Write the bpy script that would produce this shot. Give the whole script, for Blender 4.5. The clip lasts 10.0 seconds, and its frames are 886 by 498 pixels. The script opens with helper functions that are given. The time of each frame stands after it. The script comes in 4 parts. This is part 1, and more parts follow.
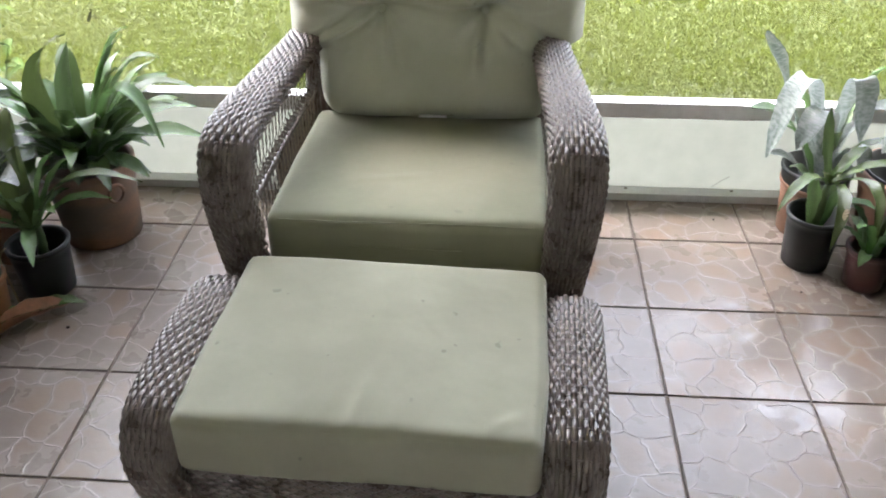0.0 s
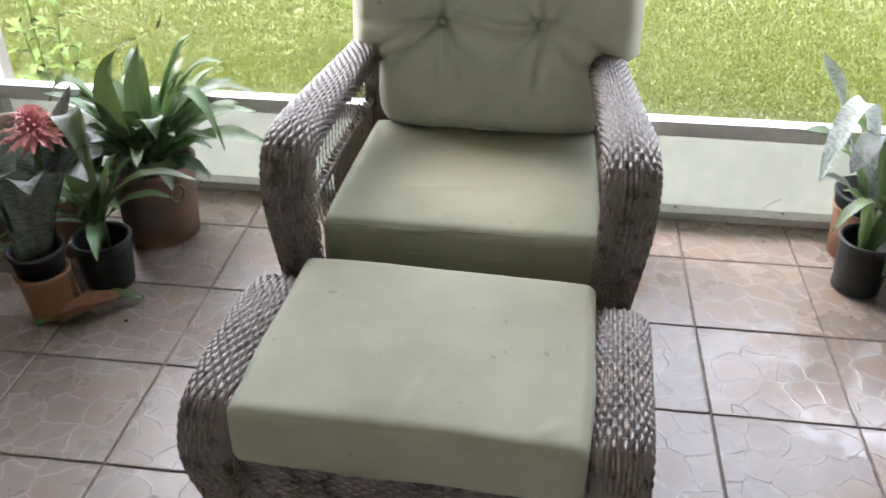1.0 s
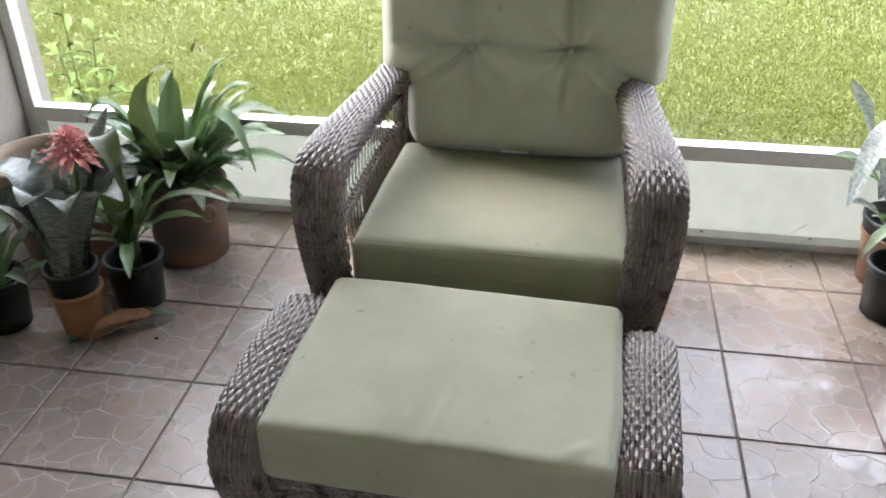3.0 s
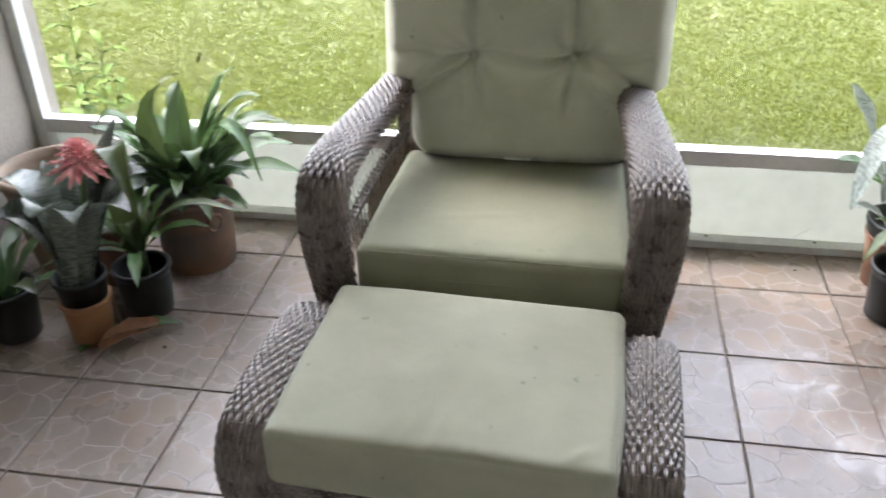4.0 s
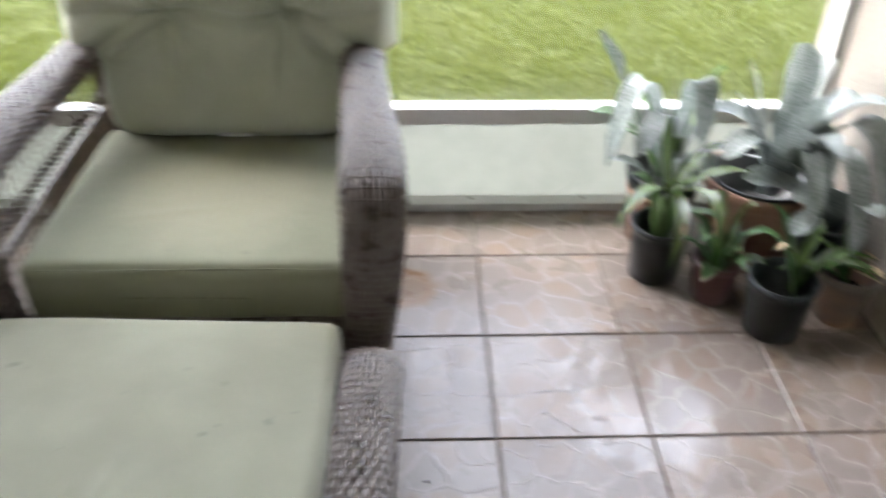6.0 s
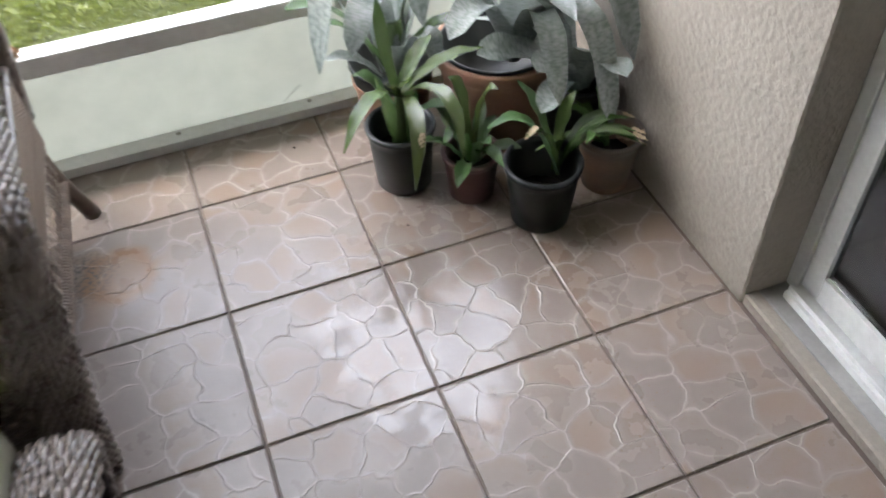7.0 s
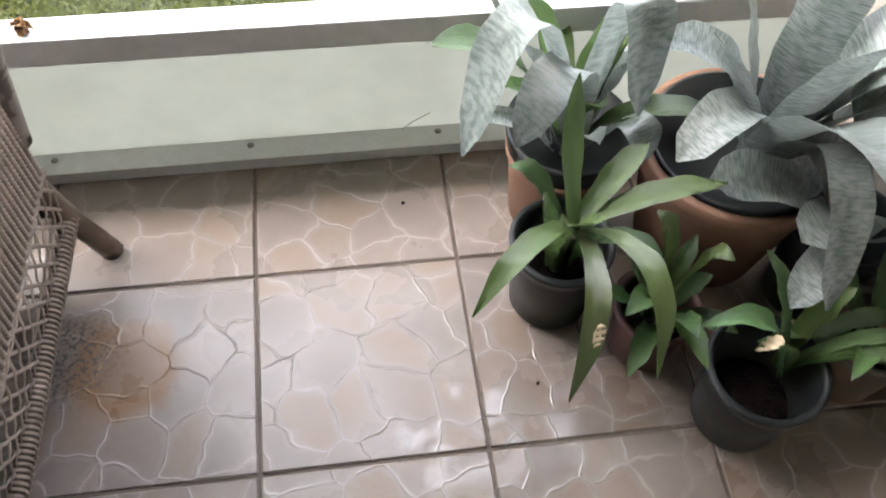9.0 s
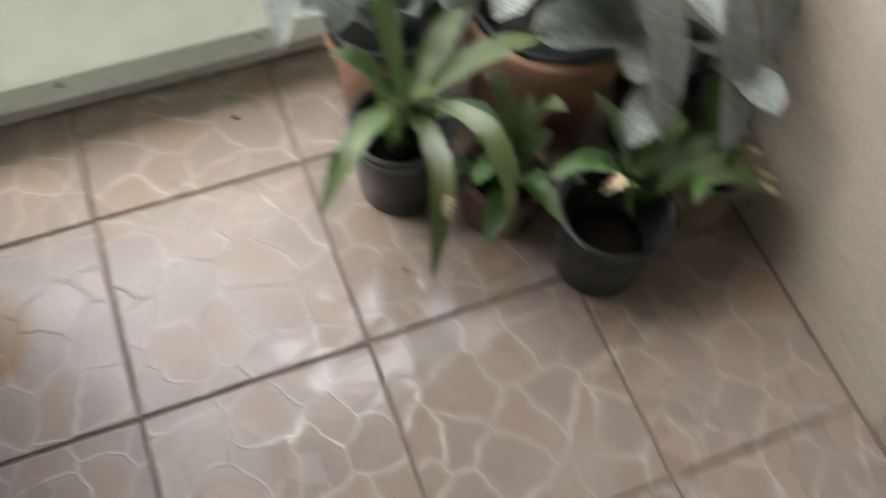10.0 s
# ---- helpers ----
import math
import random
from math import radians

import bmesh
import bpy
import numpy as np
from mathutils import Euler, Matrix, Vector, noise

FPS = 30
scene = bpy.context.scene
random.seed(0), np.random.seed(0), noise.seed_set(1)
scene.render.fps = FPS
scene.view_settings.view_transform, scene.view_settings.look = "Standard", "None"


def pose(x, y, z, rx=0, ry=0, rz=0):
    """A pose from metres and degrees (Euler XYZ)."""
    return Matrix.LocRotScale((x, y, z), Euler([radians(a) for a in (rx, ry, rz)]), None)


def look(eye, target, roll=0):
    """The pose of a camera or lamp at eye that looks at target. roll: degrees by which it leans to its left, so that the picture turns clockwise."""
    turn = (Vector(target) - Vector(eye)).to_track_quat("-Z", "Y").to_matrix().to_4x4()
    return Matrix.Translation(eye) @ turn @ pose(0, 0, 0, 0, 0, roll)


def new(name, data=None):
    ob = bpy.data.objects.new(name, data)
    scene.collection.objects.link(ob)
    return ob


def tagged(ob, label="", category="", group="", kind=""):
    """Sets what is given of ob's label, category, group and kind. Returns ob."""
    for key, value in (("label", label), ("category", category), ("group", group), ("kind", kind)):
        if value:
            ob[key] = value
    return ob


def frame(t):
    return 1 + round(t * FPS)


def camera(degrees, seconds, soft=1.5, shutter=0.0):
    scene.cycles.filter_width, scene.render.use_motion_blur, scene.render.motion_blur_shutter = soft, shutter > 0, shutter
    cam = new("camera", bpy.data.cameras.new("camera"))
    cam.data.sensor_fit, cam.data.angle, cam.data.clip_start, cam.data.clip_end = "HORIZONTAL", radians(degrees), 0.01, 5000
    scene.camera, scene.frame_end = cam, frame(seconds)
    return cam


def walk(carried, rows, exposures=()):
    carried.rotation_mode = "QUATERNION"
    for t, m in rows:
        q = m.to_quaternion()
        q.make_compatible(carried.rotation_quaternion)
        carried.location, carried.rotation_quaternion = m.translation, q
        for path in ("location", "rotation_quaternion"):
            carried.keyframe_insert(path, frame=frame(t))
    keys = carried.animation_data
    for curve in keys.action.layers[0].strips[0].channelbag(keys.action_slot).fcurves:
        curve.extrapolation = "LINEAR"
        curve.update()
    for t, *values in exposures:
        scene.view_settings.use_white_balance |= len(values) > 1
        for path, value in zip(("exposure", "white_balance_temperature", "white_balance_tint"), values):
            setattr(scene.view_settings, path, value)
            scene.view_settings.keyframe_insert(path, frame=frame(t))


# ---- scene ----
import itertools

cam = camera(54.0, 10.0, soft=1.8, shutter=0.6)
PATH = [
    (0, (-0.408, -2.171, 1.415), (-0.528, -0.519, 0.294), -0.4),
    (0.5, (-0.407, -2.203, 1.421), (-0.571, -0.546, 0.313), 0.3),
    (1, (-0.428, -2.21, 1.424), (-0.643, -0.549, 0.331), 0.1),
    (1.5, (-0.439, -2.215, 1.424), (-0.691, -0.553, 0.342), -0.4),
    (2, (-0.441, -2.216, 1.423), (-0.706, -0.548, 0.352), -0.4),
    (2.5, (-0.436, -2.221, 1.422), (-0.701, -0.544, 0.365), -0.2),
    (2.7, (-0.438, -2.224, 1.423), (-0.696, -0.543, 0.370), -0.1),
    (3.8, (-0.422, -2.248, 1.441), (-0.752, -0.561, 0.408), -1.4),
    (4, (-0.421, -2.242, 1.439), (-0.714, -0.555, 0.405), -1.2),
    (4.5, (-0.35, -2.202, 1.421), (-0.529, -0.528, 0.341), 0.2),
    (5, (-0.252, -2.133, 1.423), (-0.394, -0.478, 0.31), 1.6),
    (5.5, (-0.205, -2.046, 1.393), (-0.387, -0.381, 0.3), 0.9),
    (6, (-0.182, -1.918, 1.392), (-0.106, -0.291, 0.231), 1.0),
    (6.2, (-0.141, -1.828, 1.417), (0.089, -0.271, 0.183), 1.0),
    (7.3, (0.082, -1.425, 1.312), (0.534, -0.171, -0.178), -3.0),
    (7.5, (0.085, -1.335, 1.283), (0.421, -0.054, -0.215), -4.5),
    (8, (0.044, -1.091, 1.284), (0.334, 0.149, -0.258), -1.5),
    (8.5, (0.103, -0.911, 1.225), (0.411, 0.24, -0.381), 2.8),
    (9, (0.158, -0.758, 1.21), (0.364, 0.318, -0.463), 3.9),
    (9.5, (0.169, -0.717, 1.203), (0.376, 0.308, -0.502), 4.4),
    (10, (0.198, -0.782, 1.183), (0.627, 0.054, -0.582), 6.9),
]
walk(cam, [(t, look(eye, target, roll)) for t, eye, target, roll in PATH],
     [(0.0, 4.95, 6420, 12), (5.0, 4.95, 6350, 12), (6.0, 4.88, 6300, 11), (7.5, 4.63, 6400, 11), (9.5, 4.66, 6620, 12), (10.0, 4.45, 6900, 8)])

# ---- light ----
world = bpy.data.worlds.new("overcast_sky")
scene.world = world
world.use_nodes = True
wn = world.node_tree.nodes
sky = wn.new("ShaderNodeTexSky")
sky.sky_type, sky.sun_disc = "NISHITA", False
sky.sun_elevation, sky.sun_rotation = radians(58), radians(260)
sky.dust_density, sky.ozone_density = 6.0, 0.5
pale = wn.new("ShaderNodeHueSaturation")
pale.inputs["Saturation"].default_value = 0.4
world.node_tree.links.new(sky.outputs[0], pale.inputs["Color"])
world.node_tree.links.new(pale.outputs[0], wn["Background"].inputs["Color"])
wn["Background"].inputs["Strength"].default_value = 0.15
sun = new("sun", bpy.data.lights.new("sun", "SUN"))
sun.data.energy, sun.data.angle, sun.data.color = 0.5, radians(30), (1.0, 0.95, 0.87)
sun.matrix_world = look((-4.9, -0.9, 8.0), (0, 0, 0))


# ---- materials ----
def tree(name, rough=0.5, metal=0.0, spec=0.5):
    m = bpy.data.materials.new(name)
    m.use_nodes = True
    b = m.node_tree.nodes["Principled BSDF"]
    b.inputs["Roughness"].default_value = rough
    b.inputs["Metallic"].default_value = metal
    b.inputs["Specular IOR Level"].default_value = spec
    return m, m.node_tree.nodes, m.node_tree.links, b


def mixed(nodes, links, fac, a, b, blend="MIX"):
    """A colour mix; a, b and fac are sockets or values."""
    n = nodes.new("ShaderNodeMix")
    n.data_type, n.blend_type = "RGBA", blend
    for sock, value in ((n.inputs[0], fac), (n.inputs[6], a), (n.inputs[7], b)):
        if isinstance(value, bpy.types.NodeSocket):
            links.new(value, sock)
        else:
            sock.default_value = value if isinstance(value, (int, float)) else (*value, 1)
    return n.outputs[2]


def ramp(nodes, links, source, lo, hi):
    n = nodes.new("ShaderNodeMapRange")
    n.interpolation_type = "SMOOTHSTEP"
    n.inputs[1].default_value, n.inputs[2].default_value = lo, hi
    links.new(source, n.inputs[0])
    return n.outputs[0]


def sum_of(nodes, links, op, a, b):
    n = nodes.new("ShaderNodeMath")
    n.operation = op
    for sock, value in zip(n.inputs, (a, b)):
        if isinstance(value, (int, float)):
            sock.default_value = value
        else:
            links.new(value, sock)
    return n.outputs[0]


def noise_of(nodes, links, scale, detail=4.0, coords="Object", vector=None, stretch=None):
    n = nodes.new("ShaderNodeTexNoise")
    n.inputs["Scale"].default_value, n.inputs["Detail"].default_value = scale, detail
    if vector is None:
        vector = nodes.new("ShaderNodeTexCoord").outputs[coords]
    if stretch:
        m = nodes.new("ShaderNodeMapping")
        m.inputs["Scale"].default_value = stretch
        links.new(vector, m.inputs["Vector"])
        vector = m.outputs[0]
    links.new(vector, n.inputs["Vector"])
    return n.outputs["Fac"]


def bump(nodes, links, bsdf, height, strength=0.3, distance=0.002, after=None):
    n = nodes.new("ShaderNodeBump")
    n.inputs["Strength"].default_value, n.inputs["Distance"].default_value = strength, distance
    links.new(height, n.inputs["Height"])
    if after:
        links.new(after, n.inputs["Normal"])
    links.new(n.outputs[0], bsdf.inputs["Normal"])
    return n.outputs[0]


def surface(name, dark, light, rough=0.5, scale=8.0, grain=120.0, relief=0.15, depth=0.001, metal=0.0, spec=0.5, stretch=None):
    """Two colours in large stains and fine grain, with fine relief."""
    m, n, l, b = tree(name, rough, metal, spec)
    big = ramp(n, l, noise_of(n, l, scale, 5, stretch=stretch), 0.3, 0.7)
    fine = noise_of(n, l, grain, 3, stretch=stretch)
    col = mixed(n, l, big, dark, light)
    col = mixed(n, l, sum_of(n, l, "MULTIPLY", fine, 0.5), col, [c * 0.55 for c in dark])
    l.new(col, b.inputs["Base Color"])
    l.new(sum_of(n, l, "ADD", sum_of(n, l, "MULTIPLY", big, 0.15), rough - 0.07), b.inputs["Roughness"])
    bump(n, l, b, fine, relief, depth)
    return m


def tile_material():
    m, n, l, b = tree("stone_pattern_tile", 0.2)
    at = n.new("ShaderNodeTexCoord").outputs["Object"]
    info = n.new("ShaderNodeObjectInfo")
    shift = n.new("ShaderNodeVectorMath")
    shift.operation = "MULTIPLY_ADD"
    comb = n.new("ShaderNodeCombineXYZ")
    l.new(sum_of(n, l, "MULTIPLY", info.outputs["Random"], 37.0), comb.inputs[0])
    l.new(sum_of(n, l, "MULTIPLY", info.outputs["Random"], 91.0), comb.inputs[1])
    l.new(at, shift.inputs[0])
    shift.inputs[1].default_value = (1, 1, 0)
    l.new(comb.outputs[0], shift.inputs[2])
    warp = n.new("ShaderNodeTexNoise")
    warp.inputs["Scale"].default_value = 11.0
    l.new(shift.outputs[0], warp.inputs["Vector"])
    bend = n.new("ShaderNodeVectorMath")
    bend.operation = "MULTIPLY_ADD"
    l.new(warp.outputs["Color"], bend.inputs[0])
    bend.inputs[1].default_value = (0.075, 0.075, 0)
    l.new(shift.outputs[0], bend.inputs[2])
    cells = []
    for feature in ("DISTANCE_TO_EDGE", "F1"):
        v = n.new("ShaderNodeTexVoronoi")
        v.voronoi_dimensions, v.feature = "2D", feature
        v.inputs["Scale"].default_value = 12.5
        v.inputs["Randomness"].default_value = 0.9
        l.new(bend.outputs[0], v.inputs["Vector"])
        cells.append(v)
    edge = cells[0].outputs["Distance"]
    stone = ramp(n, l, edge, 0.015, 0.17)
    sep = n.new("ShaderNodeSeparateColor")
    l.new(cells[1].outputs["Color"], sep.inputs[0])
    cloud = noise_of(n, l, 9.0, 5, vector=shift.outputs[0])
    spots = noise_of(n, l, 160.0, 3, vector=shift.outputs[0])
    warm = ramp(n, l, sum_of(n, l, "ADD", sum_of(n, l, "MULTIPLY", sep.outputs[0], 0.9), sum_of(n, l, "MULTIPLY", cloud, 0.6)), 0.62, 1.08)
    body = mixed(n, l, warm, (0.188, 0.154, 0.135), (0.206, 0.153, 0.120))
    col = mixed(n, l, sum_of(n, l, "MULTIPLY", stone, ramp(n, l, cloud, 0.25, 0.6)), (0.218, 0.183, 0.161), body)
    net = sum_of(n, l, "SUBTRACT", 1.0, ramp(n, l, edge, 0.006, 0.044))
    faint = ramp(n, l, noise_of(n, l, 13.0, 3, vector=shift.outputs[0]), 0.34, 0.66)
    col = mixed(n, l, sum_of(n, l, "MULTIPLY", net, sum_of(n, l, "ADD", sum_of(n, l, "MULTIPLY", faint, 0.55), 0.1)), col, (0.33, 0.29, 0.26))
    col = mixed(n, l, ramp(n, l, spots, 0.62, 0.75), col, (0.2, 0.14, 0.1))
    # a rusty ring left by a pot, with black mould on its edge
    place = n.new("ShaderNodeNewGeometry").outputs["Position"]
    off = n.new("ShaderNodeVectorMath")
    off.operation = "DISTANCE"
    l.new(place, off.inputs[0])
    off.inputs[1].default_value = (-0.196, -0.138, 0.0)
    wob = noise_of(n, l, 22.0, 4, vector=place)
    ring = sum_of(n, l, "ADD", off.outputs["Value"], sum_of(n, l, "MULTIPLY", wob, 0.05))
    rust = sum_of(n, l, "SUBTRACT", 1.0, ramp(n, l, ring, 0.085, 0.125))
    rim = sum_of(n, l, "MULTIPLY", rust, ramp(n, l, ring, 0.06, 0.11))
    col = mixed(n, l, sum_of(n, l, "ADD", sum_of(n, l, "MULTIPLY", rust, 0.6), sum_of(n, l, "MULTIPLY", rim, 0.4)), col, (0.185, 0.098, 0.040))
    mould = n.new("ShaderNodeVectorMath")
    mould.operation = "DISTANCE"
    l.new(place, mould.inputs[0])
    mould.inputs[1].default_value = (-0.285, -0.115, 0.0)
    specks = noise_of(n, l, 130.0, 6, vector=place)
    near = sum_of(n, l, "SUBTRACT", 1.0, ramp(n, l, mould.outputs["Value"], 0.03, 0.11))
    col = mixed(n, l, sum_of(n, l, "MULTIPLY", near, ramp(n, l, specks, 0.47, 0.6)), col, (0.07, 0.065, 0.06))
    hsv = n.new("ShaderNodeHueSaturation")
    l.new(sum_of(n, l, "ADD", sum_of(n, l, "MULTIPLY", info.outputs["Random"], 0.16), 0.92), hsv.inputs["Value"])
    l.new(col, hsv.inputs["Color"])
    l.new(hsv.outputs[0], b.inputs["Base Color"])
    # a slick, uneven patch where water has dried
    slick = n.new("ShaderNodeVectorMath")
    slick.operation = "DISTANCE"
    l.new(place, slick.inputs[0])
    slick.inputs[1].default_value = (0.44, -0.51, 0.0)
    wet = sum_of(n, l, "SUBTRACT", 1.0, ramp(n, l, sum_of(n, l, "ADD", slick.outputs["Value"], sum_of(n, l, "MULTIPLY", wob, 0.5)), 0.47, 0.54))
    dull = sum_of(n, l, "ADD", sum_of(n, l, "MULTIPLY", ramp(n, l, cloud, 0.3, 0.7), 0.11), 0.25)
    l.new(sum_of(n, l, "SUBTRACT", dull, sum_of(n, l, "MULTIPLY", wet, 0.16)), b.inputs["Roughness"])
    l.new(sum_of(n, l, "ADD", sum_of(n, l, "MULTIPLY", wet, 0.25), 0.40), b.inputs["Specular IOR Level"])
    worn = ramp(n, l, noise_of(n, l, 17.0, 3, vector=shift.outputs[0]), 0.36, 0.6)
    groove = sum_of(n, l, "SUBTRACT", 1.0, ramp(n, l, edge, 0.0, 0.04))
    first = bump(n, l, b, sum_of(n, l, "MULTIPLY", groove, sum_of(n, l, "ADD", sum_of(n, l, "MULTIPLY", worn, 0.85), 0.15)), 0.75, 0.0013)
    bump(n, l, b, noise_of(n, l, 30.0, 3, vector=shift.outputs[0]), 0.2, 0.003, after=first)
    return m


def cloth_material(name, dark, light, worn=None, dirt=0.5):
    """Sage outdoor cloth: fine weave, sun-faded stains, small dirt spots."""
    m, n, l, b = tree(name, 0.85, 0, 0.25)
    at = n.new("ShaderNodeTexCoord").outputs["Object"]
    big = ramp(n, l, noise_of(n, l, 5.0, 4, vector=at), 0.3, 0.72)
    col = mixed(n, l, big, dark, light)
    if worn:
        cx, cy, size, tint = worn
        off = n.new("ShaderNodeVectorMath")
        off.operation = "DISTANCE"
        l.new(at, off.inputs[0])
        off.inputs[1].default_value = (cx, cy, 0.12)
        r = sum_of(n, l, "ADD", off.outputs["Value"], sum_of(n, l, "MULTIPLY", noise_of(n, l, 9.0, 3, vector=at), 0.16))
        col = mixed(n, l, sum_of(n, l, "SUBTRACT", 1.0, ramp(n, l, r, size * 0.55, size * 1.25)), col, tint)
    spots = ramp(n, l, noise_of(n, l, 26.0, 2, vector=at), 0.71, 0.76)
    col = mixed(n, l, sum_of(n, l, "MULTIPLY", spots, dirt), col, [c * 0.45 for c in dark])
    weave = noise_of(n, l, 700.0, 2, vector=at)
    col = mixed(n, l, sum_of(n, l, "MULTIPLY", weave, 0.25), col, [c * 0.6 for c in dark])
    l.new(col, b.inputs["Base Color"])
    b.inputs["Sheen Weight"].default_value = 0.15
    first = bump(n, l, b, noise_of(n, l, 7.0, 3, vector=at), 0.35, 0.012)
    bump(n, l, b, weave, 0.2, 0.0006, after=first)
    return m


def leaf_material(name, dark, light, bands=None, rough=0.35):
    """bands: colour of silvery scales in broken cross stripes."""
    m, n, l, b = tree(name, rough, 0, 0.75)
    at = n.new("ShaderNodeTexCoord").outputs["UV"]
    streak = noise_of(n, l, 6.0, 4, vector=at, stretch=(1.5, 9, 1))
    col = mixed(n, l, streak, dark, light)
    if bands:
        cross = noise_of(n, l, 5.0, 3, vector=at, stretch=(20, 0.8, 1))
        blotch = noise_of(n, l, 2.5, 3, vector=at, stretch=(2.5, 1, 1))
        mask = ramp(n, l, sum_of(n, l, "ADD", cross, sum_of(n, l, "MULTIPLY", blotch, 0.6)), 0.56, 1.0)
        col = mixed(n, l, mask, col, bands)
    r = n.new("ShaderNodeObjectInfo").outputs["Random"]
    hsv = n.new("ShaderNodeHueSaturation")
    l.new(sum_of(n, l, "ADD", sum_of(n, l, "MULTIPLY", r, 0.6), 0.7), hsv.inputs["Value"])
    l.new(sum_of(n, l, "ADD", sum_of(n, l, "MULTIPLY", r, 0.03), 0.485), hsv.inputs["Hue"])
    l.new(col, hsv.inputs["Color"])
    l.new(hsv.outputs[0], b.inputs["Base Color"])
    bump(n, l, b, streak, 0.5, 0.003)
    translucent(m, 0.25)
    return m


def screen_material():
    m, n, l, b = tree("insect_screen", 0.7)
    b.inputs["Base Color"].default_value = (0.35, 0.37, 0.36, 1)
    clear = n.new("ShaderNodeBsdfTransparent")
    mix = n.new("ShaderNodeMixShader")
    mix.inputs[0].default_value = 0.12
    l.new(clear.outputs[0], mix.inputs[1])
    l.new(b.outputs[0], mix.inputs[2])
    l.new(mix.outputs[0], n["Material Output"].inputs["Surface"])
    return m


def glass_material():
    m, n, l, b = tree("tinted_glass", 0.03)
    b.inputs["Base Color"].default_value = (0.25, 0.27, 0.28, 1)
    b.inputs["Transmission Weight"].default_value = 1.0
    return m


def translucent(m, share):
    """Lets part of the light from behind shine through."""
    n, l = m.node_tree.nodes, m.node_tree.links
    b = n["Principled BSDF"]
    t, mix = n.new("ShaderNodeBsdfTranslucent"), n.new("ShaderNodeMixShader")
    l.new(b.inputs["Base Color"].links[0].from_socket, t.inputs["Color"])
    mix.inputs[0].default_value = share
    l.new(b.outputs[0], mix.inputs[1])
    l.new(t.outputs[0], mix.inputs[2])
    l.new(mix.outputs[0], n["Material Output"].inputs["Surface"])


TILE = tile_material()
GROUT = surface("grout", (0.105, 0.080, 0.064), (0.175, 0.138, 0.112), 0.85, 6, 300, 0.4)
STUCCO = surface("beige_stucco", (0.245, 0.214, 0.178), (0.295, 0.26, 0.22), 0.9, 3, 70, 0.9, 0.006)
CEILING = surface("bounce_ceiling_paint", (0.74, 0.73, 0.70), (0.82, 0.81, 0.78), 0.9, 2, 60, 0.4, 0.003)
BOUNCE_STUCCO = surface("bounce_stucco", (0.76, 0.745, 0.71), (0.83, 0.815, 0.78), 0.9, 3, 90, 0.5, 0.003)
ALUMINIUM = surface("white_aluminium", (0.60, 0.60, 0.585), (0.67, 0.67, 0.655), 0.42, 4, 60, 0.06)
PANEL = surface("kick_panel_vinyl", (0.518, 0.525, 0.478), (0.532, 0.54, 0.493), 0.42, 2.5, 15, 0.03)
translucent(PANEL, 0.55)
CONCRETE = surface("sill_concrete", (0.26, 0.25, 0.24), (0.36, 0.35, 0.33), 0.9, 7, 90, 0.5)
STEEL = surface("screw_steel", (0.25, 0.23, 0.21), (0.4, 0.38, 0.35), 0.4, 40, 300, 0.1, metal=0.9)
# Base colour raised to make up for the dim light on the back cushion.
CLOTH = cloth_material("lightened_sage_cloth", (0.375, 0.378, 0.286), (0.45, 0.452, 0.352))
# Same cloth, darkened to hold down the light on the ottoman top.
PAD_CLOTH = cloth_material("darkened_sage_cloth", (0.222, 0.215, 0.154), (0.270, 0.263, 0.194))
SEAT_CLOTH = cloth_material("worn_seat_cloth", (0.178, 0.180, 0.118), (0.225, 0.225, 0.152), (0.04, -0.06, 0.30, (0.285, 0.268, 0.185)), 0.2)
WICKER = surface("resin_wicker", (0.088, 0.067, 0.056), (0.172, 0.135, 0.115), 0.32, 30, 200, 0.3, 0.001)
# Near-black brown; behind a weave it puts the gaps' shade into colour.
WICKER_DARK = surface("near_black_brown", (0.03, 0.022, 0.018), (0.05, 0.038, 0.03), 0.7, 20, 150, 0.2)
LATTICE = surface("lattice_strand", (0.19, 0.145, 0.112), (0.34, 0.262, 0.21), 0.42, 30, 200, 0.3, 0.001)
TUBE = surface("brown_tube", (0.10, 0.07, 0.05), (0.17, 0.12, 0.09), 0.4, 20, 200, 0.2)
TERRACOTTA = surface("terracotta", (0.21, 0.108, 0.066), (0.285, 0.160, 0.104), 0.75, 9, 120, 0.3)
AGED_POT = surface("aged_terracotta", (0.105, 0.088, 0.070), (0.27, 0.145, 0.082), 0.65, 4, 90, 0.35, stretch=(1, 1, 2.5))
TAN_POT = surface("tan_pot", (0.20, 0.145, 0.10), (0.30, 0.22, 0.155), 0.7, 8, 120, 0.25)
OCHRE_POT = surface("ochre_pot", (0.20, 0.09, 0.035), (0.28, 0.135, 0.055), 0.6, 8, 120, 0.25)
BLACK_POT = surface("black_plastic", (0.009, 0.011, 0.011), (0.022, 0.026, 0.025), 0.40, 9, 90, 0.15, spec=0.35)
RED_POT = surface("dark_red_plastic", (0.055, 0.022, 0.02), (0.10, 0.045, 0.04), 0.42, 9, 90, 0.15)
SOIL = surface("potting_soil", (0.006, 0.005, 0.0045), (0.018, 0.014, 0.011), 1.0, 30, 120, 1.0, 0.01, spec=0.05)
GREEN = leaf_material("green_leaf", (0.043, 0.088, 0.028), (0.128, 0.196, 0.068), rough=0.2)
FRESH = leaf_material("fresh_leaf", (0.042, 0.069, 0.021), (0.102, 0.140, 0.044), rough=0.24)
DEEP = leaf_material("deep_leaf", (0.037, 0.078, 0.027), (0.100, 0.160, 0.060), rough=0.3)
